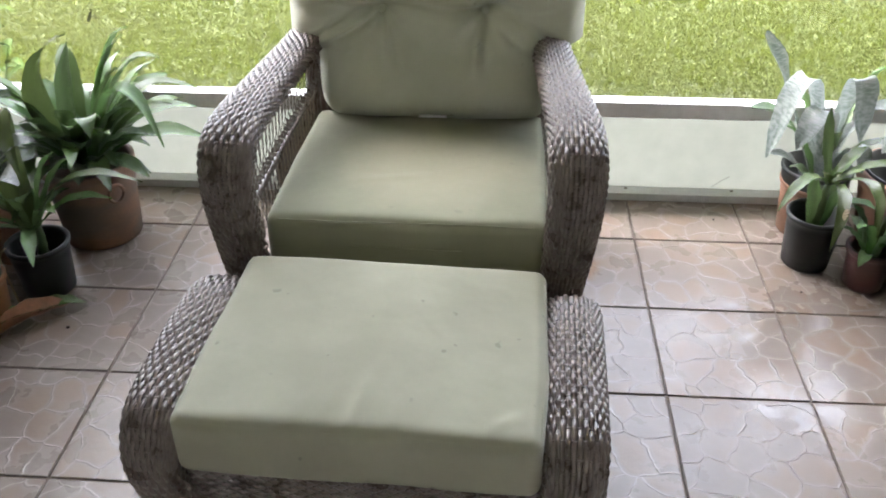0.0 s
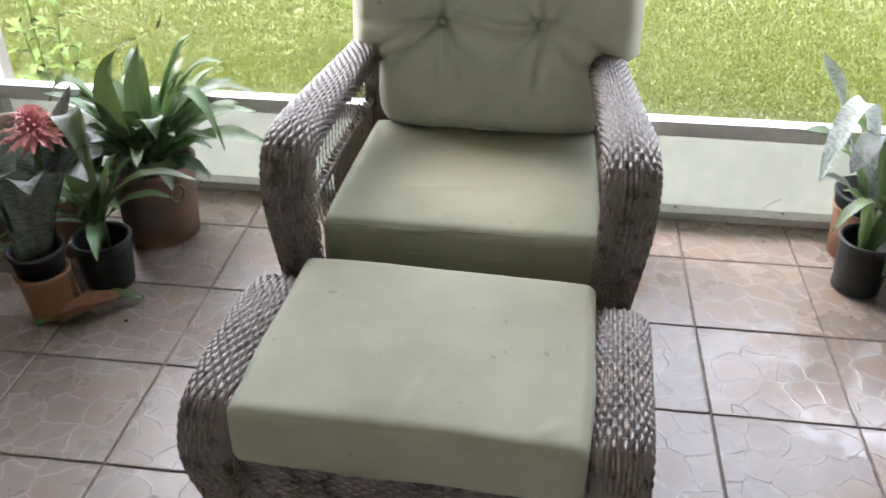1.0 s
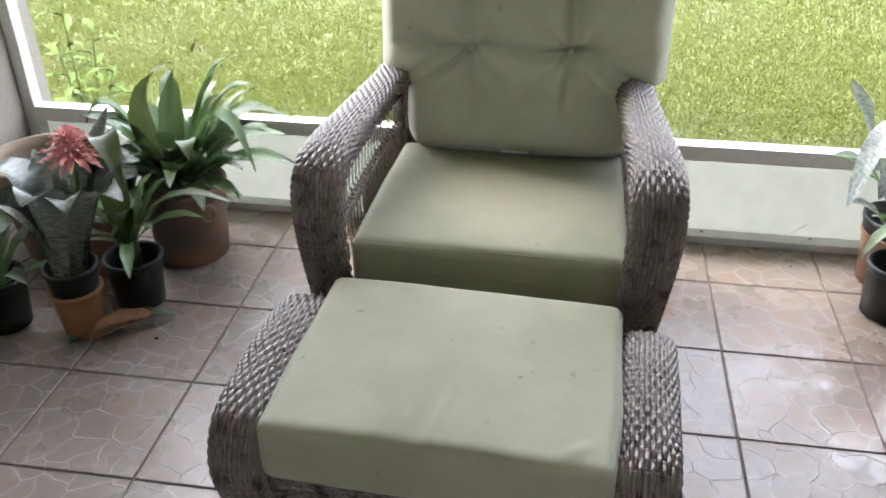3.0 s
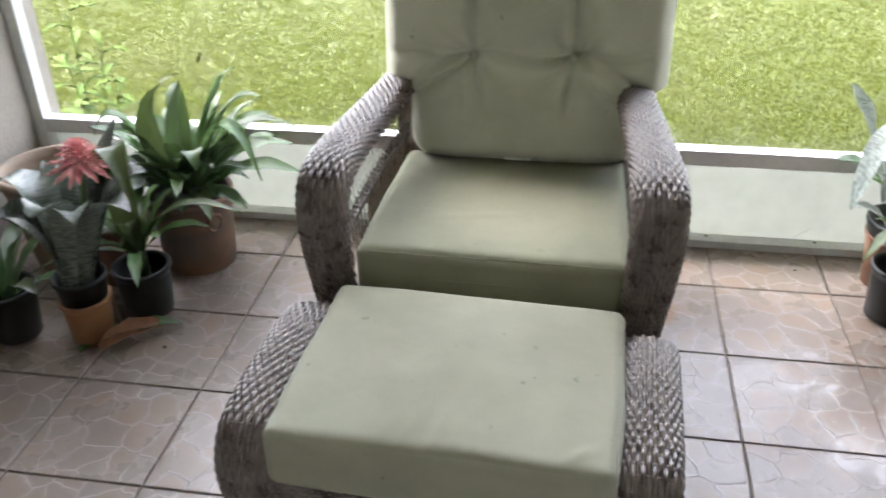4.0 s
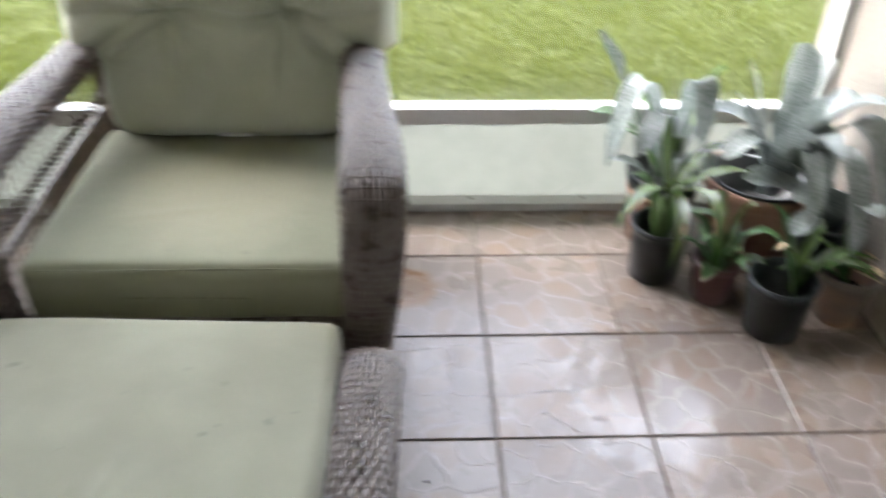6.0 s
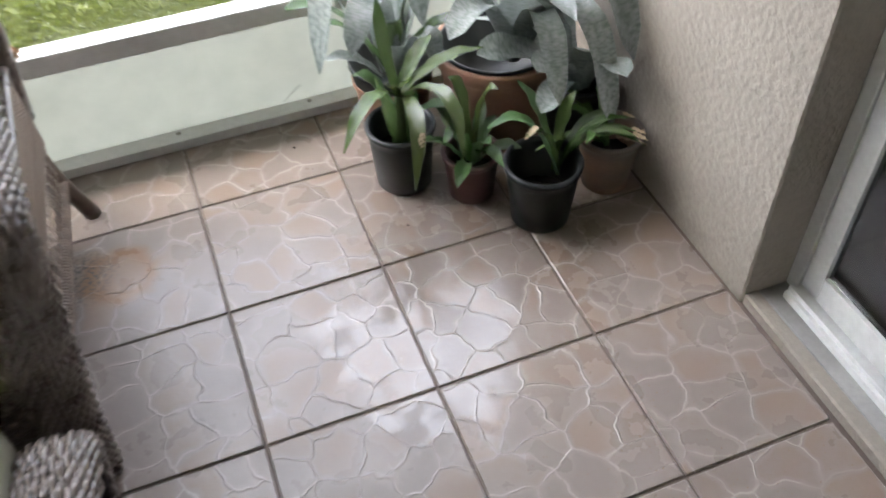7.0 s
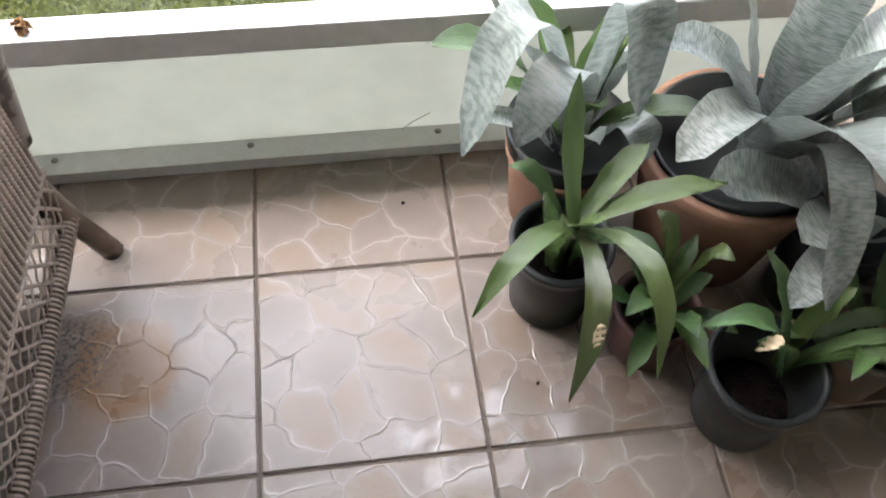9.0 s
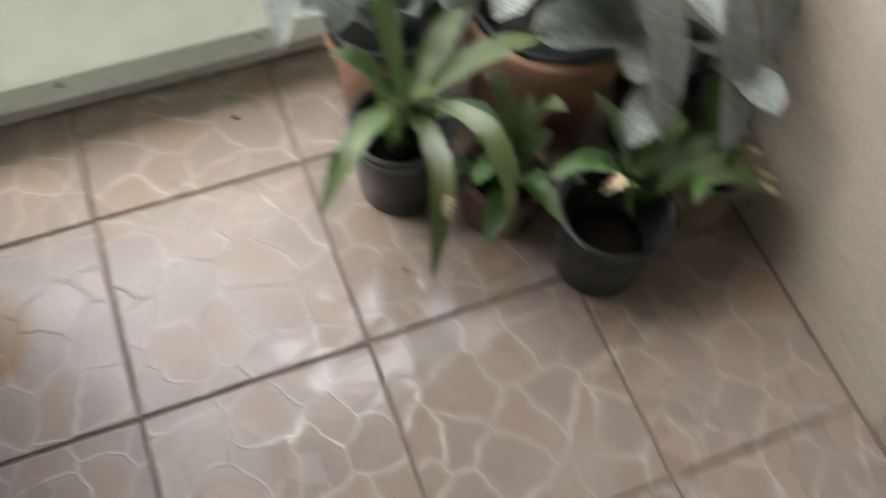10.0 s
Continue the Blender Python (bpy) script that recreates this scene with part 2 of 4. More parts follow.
SILVER = leaf_material("silver_leaf", (0.085, 0.118, 0.096), (0.145, 0.180, 0.152), (0.29, 0.31, 0.295), 0.28)
BANDED = leaf_material("banded_leaf", (0.022, 0.040, 0.025), (0.060, 0.083, 0.054), (0.16, 0.172, 0.148), 0.22)
PINK = surface("pink_bract", (0.78, 0.28, 0.28), (0.90, 0.52, 0.49), 0.6, 40, 200, 0.2)
DEAD = surface("withered_leaf", (0.20, 0.095, 0.05), (0.33, 0.15, 0.085), 0.7, 22, 120, 0.4)
STRAW = surface("scorched_leaf", (0.36, 0.27, 0.16), (0.52, 0.42, 0.28), 0.7, 30, 120, 0.2)
DRY = surface("dry_leaf", (0.25, 0.13, 0.05), (0.42, 0.24, 0.11), 0.75, 20, 120, 0.3)
WHITE = surface("white_label", (0.75, 0.75, 0.72), (0.82, 0.82, 0.8), 0.7, 20, 200, 0.1)
SCREEN = screen_material()
GLASS = glass_material()
DARK_ROOM = surface("unlit_room_grey", (0.05, 0.048, 0.046), (0.08, 0.075, 0.07), 0.9, 2, 40, 0.2)
WEED = surface("weed_leaf", (0.028, 0.052, 0.010), (0.05, 0.08, 0.016), 0.85, 20, 90, 0.1, spec=0.1)
LAWN = surface("lawn_soil", (0.031, 0.040, 0.0036), (0.036, 0.046, 0.0052), 0.9, 1.3, 60, 0.8, 0.02)


def grass_material():
    m, n, l, b = tree("grass_blade", 0.9, 0, 0.05)
    isl = n.new("ShaderNodeNewGeometry")
    patch = noise_of(n, l, 0.9, 4, vector=isl.outputs["Position"])
    col = mixed(n, l, isl.outputs["Random Per Island"], (0.034, 0.0445, 0.0036), (0.039, 0.049, 0.0052))
    col = mixed(n, l, ramp(n, l, patch, 0.45, 0.7), col, (0.042, 0.050, 0.009))
    l.new(col, b.inputs["Base Color"])
    translucent(m, 0.45)
    return m


GRASS = grass_material()


# ---- building helpers ----
def place(name, data, parent=None, material=None, label="", m=None):
    ob = new(name, data)
    if material:
        data.materials.append(material)
    if parent:
        ob.parent = parent
    if m is not None:
        ob.matrix_basis = m
    if label:
        ob["label"] = label
    return ob


def mesh_of(bm, name, smooth=True):
    me = bpy.data.meshes.new(name)
    bmesh.ops.recalc_face_normals(bm, faces=bm.faces)
    bm.to_mesh(me)
    bm.free()
    for p in me.polygons:
        p.use_smooth = smooth
    return me


def raw_mesh(name, verts, faces, smooth=True):
    me = bpy.data.meshes.new(name)
    me.from_pydata([tuple(map(float, v)) for v in verts], [], [tuple(map(int, f)) for f in faces])
    me.update()
    me.polygons.foreach_set("use_smooth", [smooth] * len(me.polygons))
    return me


def part(name, bm, material, parent, label="", smooth=True):
    return place(name, mesh_of(bm, name, smooth), parent, material, label)


def empty(name, m, label, category, group="", kind=""):
    ob = new(name)
    ob.matrix_basis = m
    ob.empty_display_size = 0.05
    return tagged(ob, label, category, group, kind)


def box(x0, x1, y0, y1, z0, z1, bevel=0.0, segments=2, bm=None):
    bm = bm or bmesh.new()
    got = bmesh.ops.create_cube(bm, size=1, matrix=Matrix.Translation(((x0 + x1) / 2, (y0 + y1) / 2, (z0 + z1) / 2)) @ Matrix.Diagonal((x1 - x0, y1 - y0, z1 - z0, 1)))
    if bevel:
        edges = {e for v in got["verts"] for e in v.link_edges}
        bmesh.ops.bevel(bm, geom=list(edges), offset=bevel, segments=segments, affect="EDGES", profile=0.6)
    return bm


def lathe(profile, steps=40):
    """A turned body from (radius, height) pairs."""
    bm = bmesh.new()
    rings = []
    for r, z in profile:
        rings.append([bm.verts.new((r * math.cos(2 * math.pi * k / steps), r * math.sin(2 * math.pi * k / steps), z)) for k in range(steps)])
    for a, b in zip(rings, rings[1:]):
        for k in range(steps):
            bm.faces.new((a[k], a[(k + 1) % steps], b[(k + 1) % steps], b[k]))
    bm.faces.new(rings[0][::-1])
    bm.faces.new(rings[-1])
    return bm


def tube(points, radii, steps=10, bm=None):
    """A bent round bar through the points."""
    bm = bm or bmesh.new()
    pts = [Vector(p) for p in points]
    rings = []
    for k, p in enumerate(pts):
        d = (pts[min(k + 1, len(pts) - 1)] - pts[max(k - 1, 0)]).normalized()
        q = d.to_track_quat("Z", "Y")
        r = radii[k] if isinstance(radii, (list, tuple)) else radii
        rings.append([bm.verts.new(p + q @ Vector((r * math.cos(a), r * math.sin(a), 0))) for a in (2 * math.pi * i / steps for i in range(steps))])
    for a, b in zip(rings, rings[1:]):
        for i in range(steps):
            bm.faces.new((a[i], a[(i + 1) % steps], b[(i + 1) % steps], b[i]))
    bm.faces.new(rings[0][::-1])
    bm.faces.new(rings[-1])
    return bm


def glide(points, count):
    """Evenly spaced points on a smooth line through the given ones."""
    p = np.array(points, float)
    ends = np.vstack([2 * p[0] - p[1], p, 2 * p[-1] - p[-2]])
    out = []
    for k in range(len(p) - 1):
        a, b, c, d = ends[k:k + 4]
        for t in np.linspace(0, 1, 24, endpoint=False):
            out.append(0.5 * (2 * b + (c - a) * t + (2 * a - 5 * b + 4 * c - d) * t * t + (3 * b - a - 3 * c + d) * t ** 3))
    out = np.array(out + [p[-1]])
    s = np.r_[0, np.cumsum(np.linalg.norm(np.diff(out[:, :3], axis=0), axis=1))]
    at = np.linspace(0, s[-1], count)
    return np.stack([np.interp(at, s, out[:, k]) for k in range(out.shape[1])], 1)


# ---- woven wicker ----
class Weave:
    """Strands that run over and under each other on a surface S(u, v)."""

    def __init__(self, surf):
        self.surf, self.verts, self.faces, self.count = surf, [], [], 0

    def normal(self, u, v):
        e = 1e-3
        a = self.surf(u + e, v) - self.surf(u - e, v)
        b = self.surf(u, v + e) - self.surf(u, v - e)
        n = np.cross(a, b)
        return n / np.maximum(np.linalg.norm(n, axis=1, keepdims=True), 1e-9)

    def strand(self, a, b, count, width, amp, waves, phase, crown=0.25, lift=0.0):
        t = np.linspace(0, 1, count)
        u, v = a[0] + (b[0] - a[0]) * t, a[1] + (b[1] - a[1]) * t
        p, n = self.surf(u, v), self.normal(u, v)
        d = np.gradient(p, axis=0)
        side = np.cross(n, d)
        side /= np.maximum(np.linalg.norm(side, axis=1, keepdims=True), 1e-9)
        p = p + n * (lift + amp * np.cos(math.pi * waves * t + phase))[:, None]
        h = width * crown
        ring = [p - side * width / 2 - n * h * 0.3, p - side * width * 0.28 + n * h * 0.75, p + side * width * 0.28 + n * h * 0.75, p + side * width / 2 - n * h * 0.3]
        k = len(ring)
        self.verts.append(np.stack(ring, 1).reshape(-1, 3))
        i = np.arange(count - 1)[:, None] * k + np.arange(k - 1)[None] + self.count
        self.faces.append(np.stack([i, i + 1, i + k + 1, i + k], -1).reshape(-1, 4))
        self.count += count * k

    def plain(self, nu, nv, wu, wv, amp=0.0022, dense=2):
        """nu rows across, nv strands along, of widths wu and wv metres."""
        for j in range(nv):
            v = (j + 0.5) / nv
            self.strand((0, v), (1, v), nu * dense * 2 + 1, wv, amp, nu, math.pi * (j + 0.5), 0.32)
        for i in range(nu):
            u = (i + 0.5) / nu
            self.strand((u, 0), (u, 1), nv * dense + 1, wu, amp * 0.35, nv, math.pi * (i + 1.5), lift=-0.5 * amp)
        return self

    def diamonds(self, n, ratio, width, amp=0.0015):
        """Crossing slanted strands, with gaps between them."""
        for sign in (1, -1):
            for k in range(-int(n * ratio) - 1, n + int(n * ratio) + 1):
                u0, u1 = (k + 0.5) / n, (k + 0.5) / n + ratio
                a, b = (u0, 0.0), (u1, 1.0)
                lo, hi = max(0, -u0 / ratio), min(1, (1 - u0) / ratio)
                if hi - lo < 0.05:
                    continue
                a, b = (u0 + ratio * lo, lo), (u0 + ratio * hi, hi)
                if sign < 0:
                    a, b = (1 - a[0], a[1]), (1 - b[0], b[1])
                self.strand(a, b, 14, width, amp, 8, 0 if sign > 0 else math.pi)
        return self

    def mesh(self, name):
        return raw_mesh(name, np.concatenate(self.verts), np.concatenate(self.faces))


def sheet_mesh(name, surf, nu, inset=0.0, slits=((0.34, 0.355), (0.47, 0.49), (0.60, 0.615), (0.72, 0.735))):
    """Dark sheet added to shade weave gaps; a few narrow slits let light through."""
    w = Weave(surf)
    verts, faces, count = [], [], 0
    bounds = [0.0, *itertools.chain(*slits), 1.0]
    for u0, u1, v0, v1 in [(0.0, 0.26, a, b) for a, b in zip(bounds[::2], bounds[1::2])] + [(0.26, 1.0, 0.0, 1.0)]:
        nv = 6 if u0 == 0 else 16
        u, v = [g.ravel() for g in np.meshgrid(np.linspace(u0, u1, nu), np.linspace(v0, v1, nv), indexing="ij")]
        verts.append(surf(u, v) - w.normal(u, v) * inset)
        i = (np.arange(nu - 1)[:, None] * nv + np.arange(nv - 1)[None]).ravel() + count
        faces.append(np.stack([i, i + 1, i + nv + 1, i + nv], -1))
        count += nu * nv
    return raw_mesh(name, np.concatenate(verts), np.concatenate(faces))


def band(path, crown):
    """A rolled arm: path rows are (x, y, z, width); the band bulges away from the inside of the bend by crown."""
    rows = glide(path, 160)
    s = np.linspace(0, 1, len(rows))
    d = np.gradient(rows[:, :3], axis=0)
    up = np.stack([0 * s, -d[:, 2], d[:, 1]], 1)
    up /= np.maximum(np.linalg.norm(up, axis=1, keepdims=True), 1e-9)

    def surf(u, v):
        c = np.stack([np.interp(u, s, rows[:, k]) for k in range(3)], 1)
        w = np.interp(u, s, rows[:, 3])
        n = np.stack([np.interp(u, s, up[:, k]) for k in range(3)], 1)
        a = (0.5 - np.asarray(v)) * math.pi * 1.12
        x = np.sin(a)
        x = 1.18 * x - 0.18 * x ** 3
        out = c.copy()
        out[:, 0] += x * w / 2
        return out + n * (crown * (np.sign(np.cos(a)) * np.abs(np.cos(a)) ** 0.7))[:, None]
    return surf


def quad(p00, p10, p01, p11, bow=0.0, axis=0):
    """A four-cornered sheet, bowed out along an axis."""
    a, b, c, d = (np.array(p, float) for p in (p00, p10, p01, p11))

    def surf(u, v):
        u, v = np.asarray(u)[:, None], np.asarray(v)[:, None]
        out = (a * (1 - u) + b * u) * (1 - v) + (c * (1 - u) + d * u) * v
        out[:, axis] += bow * (4 * u * (1 - u) * 4 * v * (1 - v))[:, 0]
        return out
    return surf


def woven(name, surf, nu, nv, wu, wv, parent, shade_sheet=0.004, amp=0.0022):
    ob = tagged(place(name, Weave(surf).plain(nu, nv, wu, wv, amp).mesh(name), parent, WICKER), kind="stuff")
    if shade_sheet is not None:
        place("shade_sheet", sheet_mesh("shade_sheet", surf, 60, shade_sheet), ob, WICKER_DARK)
    return ob


# ---- cushions ----
def pad_mesh(name, sx, sy, sz, radius, crown, sag=0.0, seed=0.0, wrinkles=()):
    """A box cushion with soft edges, a domed top and wrinkles; its base lies at z = 0."""
    bm = bmesh.new()
    bmesh.ops.create_cube(bm, size=2)
    bmesh.ops.subdivide_edges(bm, edges=bm.edges, cuts=63, use_grid_fill=True)
    hx, hy, hz = sx / 2, sy / 2, sz / 2
    for v in bm.verts:
        x, y, z = v.co
        p = Vector((x * hx, y * hy, z * hz))
        inner = Vector((max(-hx + radius, min(hx - radius, p.x)), max(-hy + radius, min(hy - radius, p.y)), max(-hz + radius, min(hz - radius, p.z))))
        d = p - inner
        if d.length > 1e-6:
            p = inner + d.normalized() * radius
        fx, fy = max(0, 1 - x * x), max(0, 1 - y * y)
        if z > 0:
            p.z += crown * (fx * fy) ** 0.45 * z
            p.z -= sag * math.exp(-((x * 1.5) ** 2 + (y * 1.3 + 0.1) ** 2))
            for wx, wy, ang, length, deep in wrinkles:
                c, s = math.cos(ang), math.sin(ang)
                a, b = (p.x - wx) * c + (p.y - wy) * s, -(p.x - wx) * s + (p.y - wy) * c
                p.z += deep * math.exp(-(a / length) ** 2 - (b / 0.009) ** 2)
        if abs(y) > 0.98:
            p.y += math.copysign(0.006 * fx * (1 - z * z), y)
        if abs(x) > 0.98:
            p.x += math.copysign(0.006 * fy * (1 - z * z), x)
        q = Vector((p.x * 6 + seed, p.y * 6, p.z * 6))
        p += Vector((noise.noise(q), noise.noise(q + Vector((9, 0, 0))), noise.noise(q + Vector((0, 9, 0))))) * 0.004
        v.co = p + Vector((0, 0, hz))
    return mesh_of(bm, name)


def piping_mesh(name, sx, sy, z, radius, r=0.0028):
    pts = []
    for cx, cy, a0 in ((1, 1, 0), (-1, 1, 90), (-1, -1, 180), (1, -1, 270)):
        for a in range(a0, a0 + 91, 15):
            pts.append(((sx / 2 - radius) * cx + radius * math.cos(radians(a)), (sy / 2 - radius) * cy + radius * math.sin(radians(a)), z))
    out = []
    for a, b in zip(pts, pts[1:] + pts[:1]):
        steps = max(1, int((Vector(b) - Vector(a)).length / 0.03))
        for k in range(steps):
            q = Vector(a).lerp(Vector(b), k / steps)
            out.append(q + Vector((0, 0, 0.004 * noise.noise(q * 9))))
    return mesh_of(tube(out + [out[0]], r, 6), name)


def back_pad_mesh(name):
    """The tufted back cushion: narrow between the arms, wide above them. z is its height, y points back."""
    nx, nz, zs = 110, 120, (0.40, 1.04)
    tufts = [(sx * 0.128, tz) for sx in (-1, 1) for tz in (0.705, 0.90)]
    verts, faces = [], []

    def half(z):
        t = min(1, max(0, (z - 0.598) / 0.028))
        t = t * t * (3 - 2 * t)
        h = 0.306 + (0.375 - 0.306) * t
        end = min((z - zs[0]) / 0.05, (zs[1] - z) / 0.06, 1)
        low = max(0, 1 - (z - zs[0]) / 0.13)
        return h - 0.022 * (1 - max(0, end)) ** 2 - 0.008 * low ** 2

    def front(x, z):
        h = half(z)
        e = min(1, abs(x) / h)
        zz = (z - zs[0]) / (zs[1] - zs[0])
        puff = 0.05 * (1 - e ** 4) * max(0, 1 - abs(2 * zz - 1) ** 6) ** 0.6
        y = -0.08 - puff + 0.045 * max(0, (e - 0.88) / 0.12) ** 2 + 0.05 * max(0, 1 - (z - zs[0]) / 0.07) ** 2
        for tx, tz in tufts:
            dx, dz = x - tx, z - tz
            r = math.hypot(dx, dz)
            y += 0.026 * math.exp(-(r / 0.03) ** 2)
            ang = math.atan2(dz, dx)
            y += 0.018 * math.exp(-(r / 0.11) ** 2) * (0.5 + 0.5 * math.cos(ang * 7 + tx * 20)) * min(1, r / 0.03)
            if dz < 0:
                y += 0.018 * math.exp(-(dx / 0.012) ** 2) * math.exp(-((dz + 0.05) / 0.07) ** 2)
        for tz in (0.705, 0.90):
            y += 0.022 * math.exp(-((z - tz + 0.006 * math.sin(x * 30)) / 0.016) ** 2) * (1 - e ** 4)
        for tx in (-0.128, 0.128):
            if z > 0.7:
                y += 0.015 * math.exp(-((x - tx) / 0.014) ** 2)
        for sx in (-1, 1):
            # folds running out from the corner above the arm
            a = ((x - sx * 0.30) * 0.82 * -sx + (z - 0.625) * 0.57)
            b = ((x - sx * 0.30) * 0.57 * sx + (z - 0.625) * 0.82)
            if a > -0.02:
                y += 0.022 * math.exp(-(b / 0.013) ** 2) * math.exp(-(a / 0.11) ** 2)
        # long folds between a button and the corner over the arm, and short ones under it
        for x0, z0, x1, z1, deep, wide in ((-0.135, 0.70, -0.285, 0.628, -0.012, 0.010), (-0.14, 0.69, -0.275, 0.605, 0.014, 0.008), (-0.14, 0.675, -0.25, 0.58, -0.009, 0.012), (-0.13, 0.725, -0.26, 0.665, 0.008, 0.012),
                                           (0.14, 0.69, 0.235, 0.60, 0.012, 0.009), (0.15, 0.70, 0.28, 0.64, -0.009, 0.014), (-0.105, 0.69, -0.085, 0.56, -0.009, 0.010), (0.125, 0.69, 0.118, 0.555, 0.010, 0.009), (-0.14, 0.69, -0.165, 0.57, 0.007, 0.010)):
            ux, uz = x1 - x0, z1 - z0
            ln = math.hypot(ux, uz)
            a, b = ((x - x0) * ux + (z - z0) * uz) / ln / ln, ((x - x0) * -uz + (z - z0) * ux) / ln
            if -0.3 < a < 1.3:
                y += deep * math.exp(-(b / wide) ** 2) * math.exp(-((a - 0.5) / 0.5) ** 4)
        y += 0.006 * noise.noise(Vector((x * 9, z * 9, 2.0))) + 0.003 * noise.noise(Vector((x * 22, z * 16, 5.0)))
        return y + (z - 0.42) * 0.12

    for face in (0, 1):
        for i in range(nz + 1):
            z = zs[0] + (zs[1] - zs[0]) * i / nz
            for j in range(nx + 1):
                s = -1 + 2 * j / nx
                s = math.sin(s * math.pi / 2) * 0.35 + s * 0.65
                x = s * half(z)
                y = front(x, z) if face == 0 else 0.075 + (z - 0.42) * 0.12 - 0.05 * abs(s) ** 6
                if face == 1 and (i in (0, nz) or j in (0, nx)):
                    y = front(x, z) + 0.008
                verts.append((x, y, z))
    w = nx + 1
    base = w * (nz + 1)
    for i in range(nz):
        for j in range(nx):
            a = i * w + j
            faces.append((a, a + 1, a + w + 1, a + w))
            faces.append((base + a, base + a + w, base + a + w + 1, base + a + 1))
    rim = [j for j in range(w)] + [i * w + nx for i in range(1, nz + 1)] + [nz * w + j for j in range(nx - 1, -1, -1)] + [i * w for i in range(nz - 1, 0, -1)]
    for a, b in zip(rim, rim[1:] + rim[:1]):
        faces.append((a, base + a, base + b, b))
    bm = bmesh.new()
    bv = [bm.verts.new(v) for v in verts]
    for f in faces:
        bm.faces.new([bv[k] for k in f])
    return mesh_of(bm, name)


# ---- setting ----
# Y0 is drawn in so the unseen south wall bounces more light.
X0, X1, Y0, Y1, TOP = -2.22, 0.96, -2.75, 0.222, 2.7
gm = raw_mesh("ground", [(-400, -400, -0.09), (400, -400, -0.09), (400, 400, -0.09), (-400, 400, -0.09)], [(0, 1, 2, 3)], False)
tagged(place("ground", gm, None, LAWN), "flat green lawn behind the patio", "lawn", kind="structure")
floor = place("floor", mesh_of(box(X0 - 0.2, X1 + 0.2, Y0 - 0.2, 0.34, -0.085, -0.004, 0.004), "floor", False), None, GROUT)
tagged(floor, "patio slab with brown grout under stone-patterned tiles", "floor", kind="structure")


def wall(name, *spans, label, material=STUCCO, category="wall"):
    bm = bmesh.new()
    for s in spans:
        box(*s, bevel=0.004, segments=1, bm=bm)
    return tagged(place(name, mesh_of(bm, name, False), None, material), label, category, kind="structure")


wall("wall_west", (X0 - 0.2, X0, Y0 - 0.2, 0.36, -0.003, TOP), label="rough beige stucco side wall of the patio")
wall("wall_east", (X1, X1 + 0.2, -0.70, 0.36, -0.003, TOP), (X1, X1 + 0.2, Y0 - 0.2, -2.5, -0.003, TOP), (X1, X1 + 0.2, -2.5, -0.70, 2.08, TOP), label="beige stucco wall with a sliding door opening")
# Unseen wall, added pale and near to bounce light onto south-facing cushion sides.
wall("wall_south", (X0, X1, Y0 - 0.2, Y0, -0.003, TOP), label="unseen closing wall, made pale to bounce light inwards", material=BOUNCE_STUCCO)
# Ceiling out of view; its near-white is picked to throw light down.
wall("ceiling", (X0 - 0.2, X1 + 0.2, Y0 - 0.2, 0.5, TOP + 0.003, TOP + 0.15), label="unseen patio ceiling, near-white to bounce light down", material=CEILING, category="ceiling")
wall("threshold", (X1 + 0.003, X1 + 0.035, -2.5, -0.70, -0.002, 0.028), label="beige stucco curb under the sliding door", category="curb")
wall("door_sill", (X1 + 0.035, X1 + 0.2, -2.5, -0.70, -0.002, 0.024), label="grey concrete sill of the sliding door", material=CONCRETE, category="sill")
# Made-up box; the room's dimness is put into its dark grey.
wall("room_backdrop", (X1 + 1.4, X1 + 1.45, -3.2, 0.2, -0.05, TOP), (X1 + 0.2, X1 + 1.4, -3.2, 0.2, -0.05, -0.01), (X1 + 0.2, X1 + 1.4, -3.2, 0.2, TOP, TOP + 0.05), (X1 + 0.2, X1 + 1.4, 0.15, 0.2, 0, TOP), (X1 + 0.2, X1 + 1.4, -3.2, -3.15, 0, TOP), label="dark grey box standing in for the unlit room behind the sliding door", material=DARK_ROOM, category="room")


def bar(name, x0, x1, y0, y1, z0, z1, parent, bevel=0.003, material=ALUMINIUM, label=""):
    return part(name, box(x0, x1, y0, y1, z0, z1, bevel), material, parent, label, False)


# sliding door
door = empty("sliding_door", Matrix.Translation((X1 + 0.1, -0.72, 0.024)), "white aluminium sliding glass door with dark panes", "door", kind="structure")
bar("jamb", 0.0, 0.06, -0.012, 0.018, 0.0, 2.05, door)
bar("jamb", 0.0, 0.06, -1.775, -1.73, 0.0, 2.05, door)
bar("head", 0.0, 0.06, -1.73, -0.012, 2.0, 2.05, door)
bar("track", -0.03, 0.06, -1.73, -0.012, 0.0, 0.018, door, 0.002)
bar("track_rib", -0.022, -0.016, -1.73, -0.012, 0.018, 0.03, door, 0.001)
for y0, y1, x in ((-0.9, -0.014, 0.005), (-1.725, -0.86, 0.032)):
    bar("stile", x, x + 0.025, y1 - 0.045, y1, 0.022, 1.998, door)
    bar("stile", x, x + 0.025, y0, y0 + 0.045, 0.022, 1.998, door)
    bar("bottom_rail", x, x + 0.025, y0 + 0.045, y1 - 0.045, 0.022, 0.085, door)
    bar("top_rail", x, x + 0.025, y0 + 0.045, y1 - 0.045, 1.94, 1.998, door)
    bar("pane", x + 0.01, x + 0.015, y0 + 0.045, y1 - 0.045, 0.085, 1.94, door, 0, GLASS)

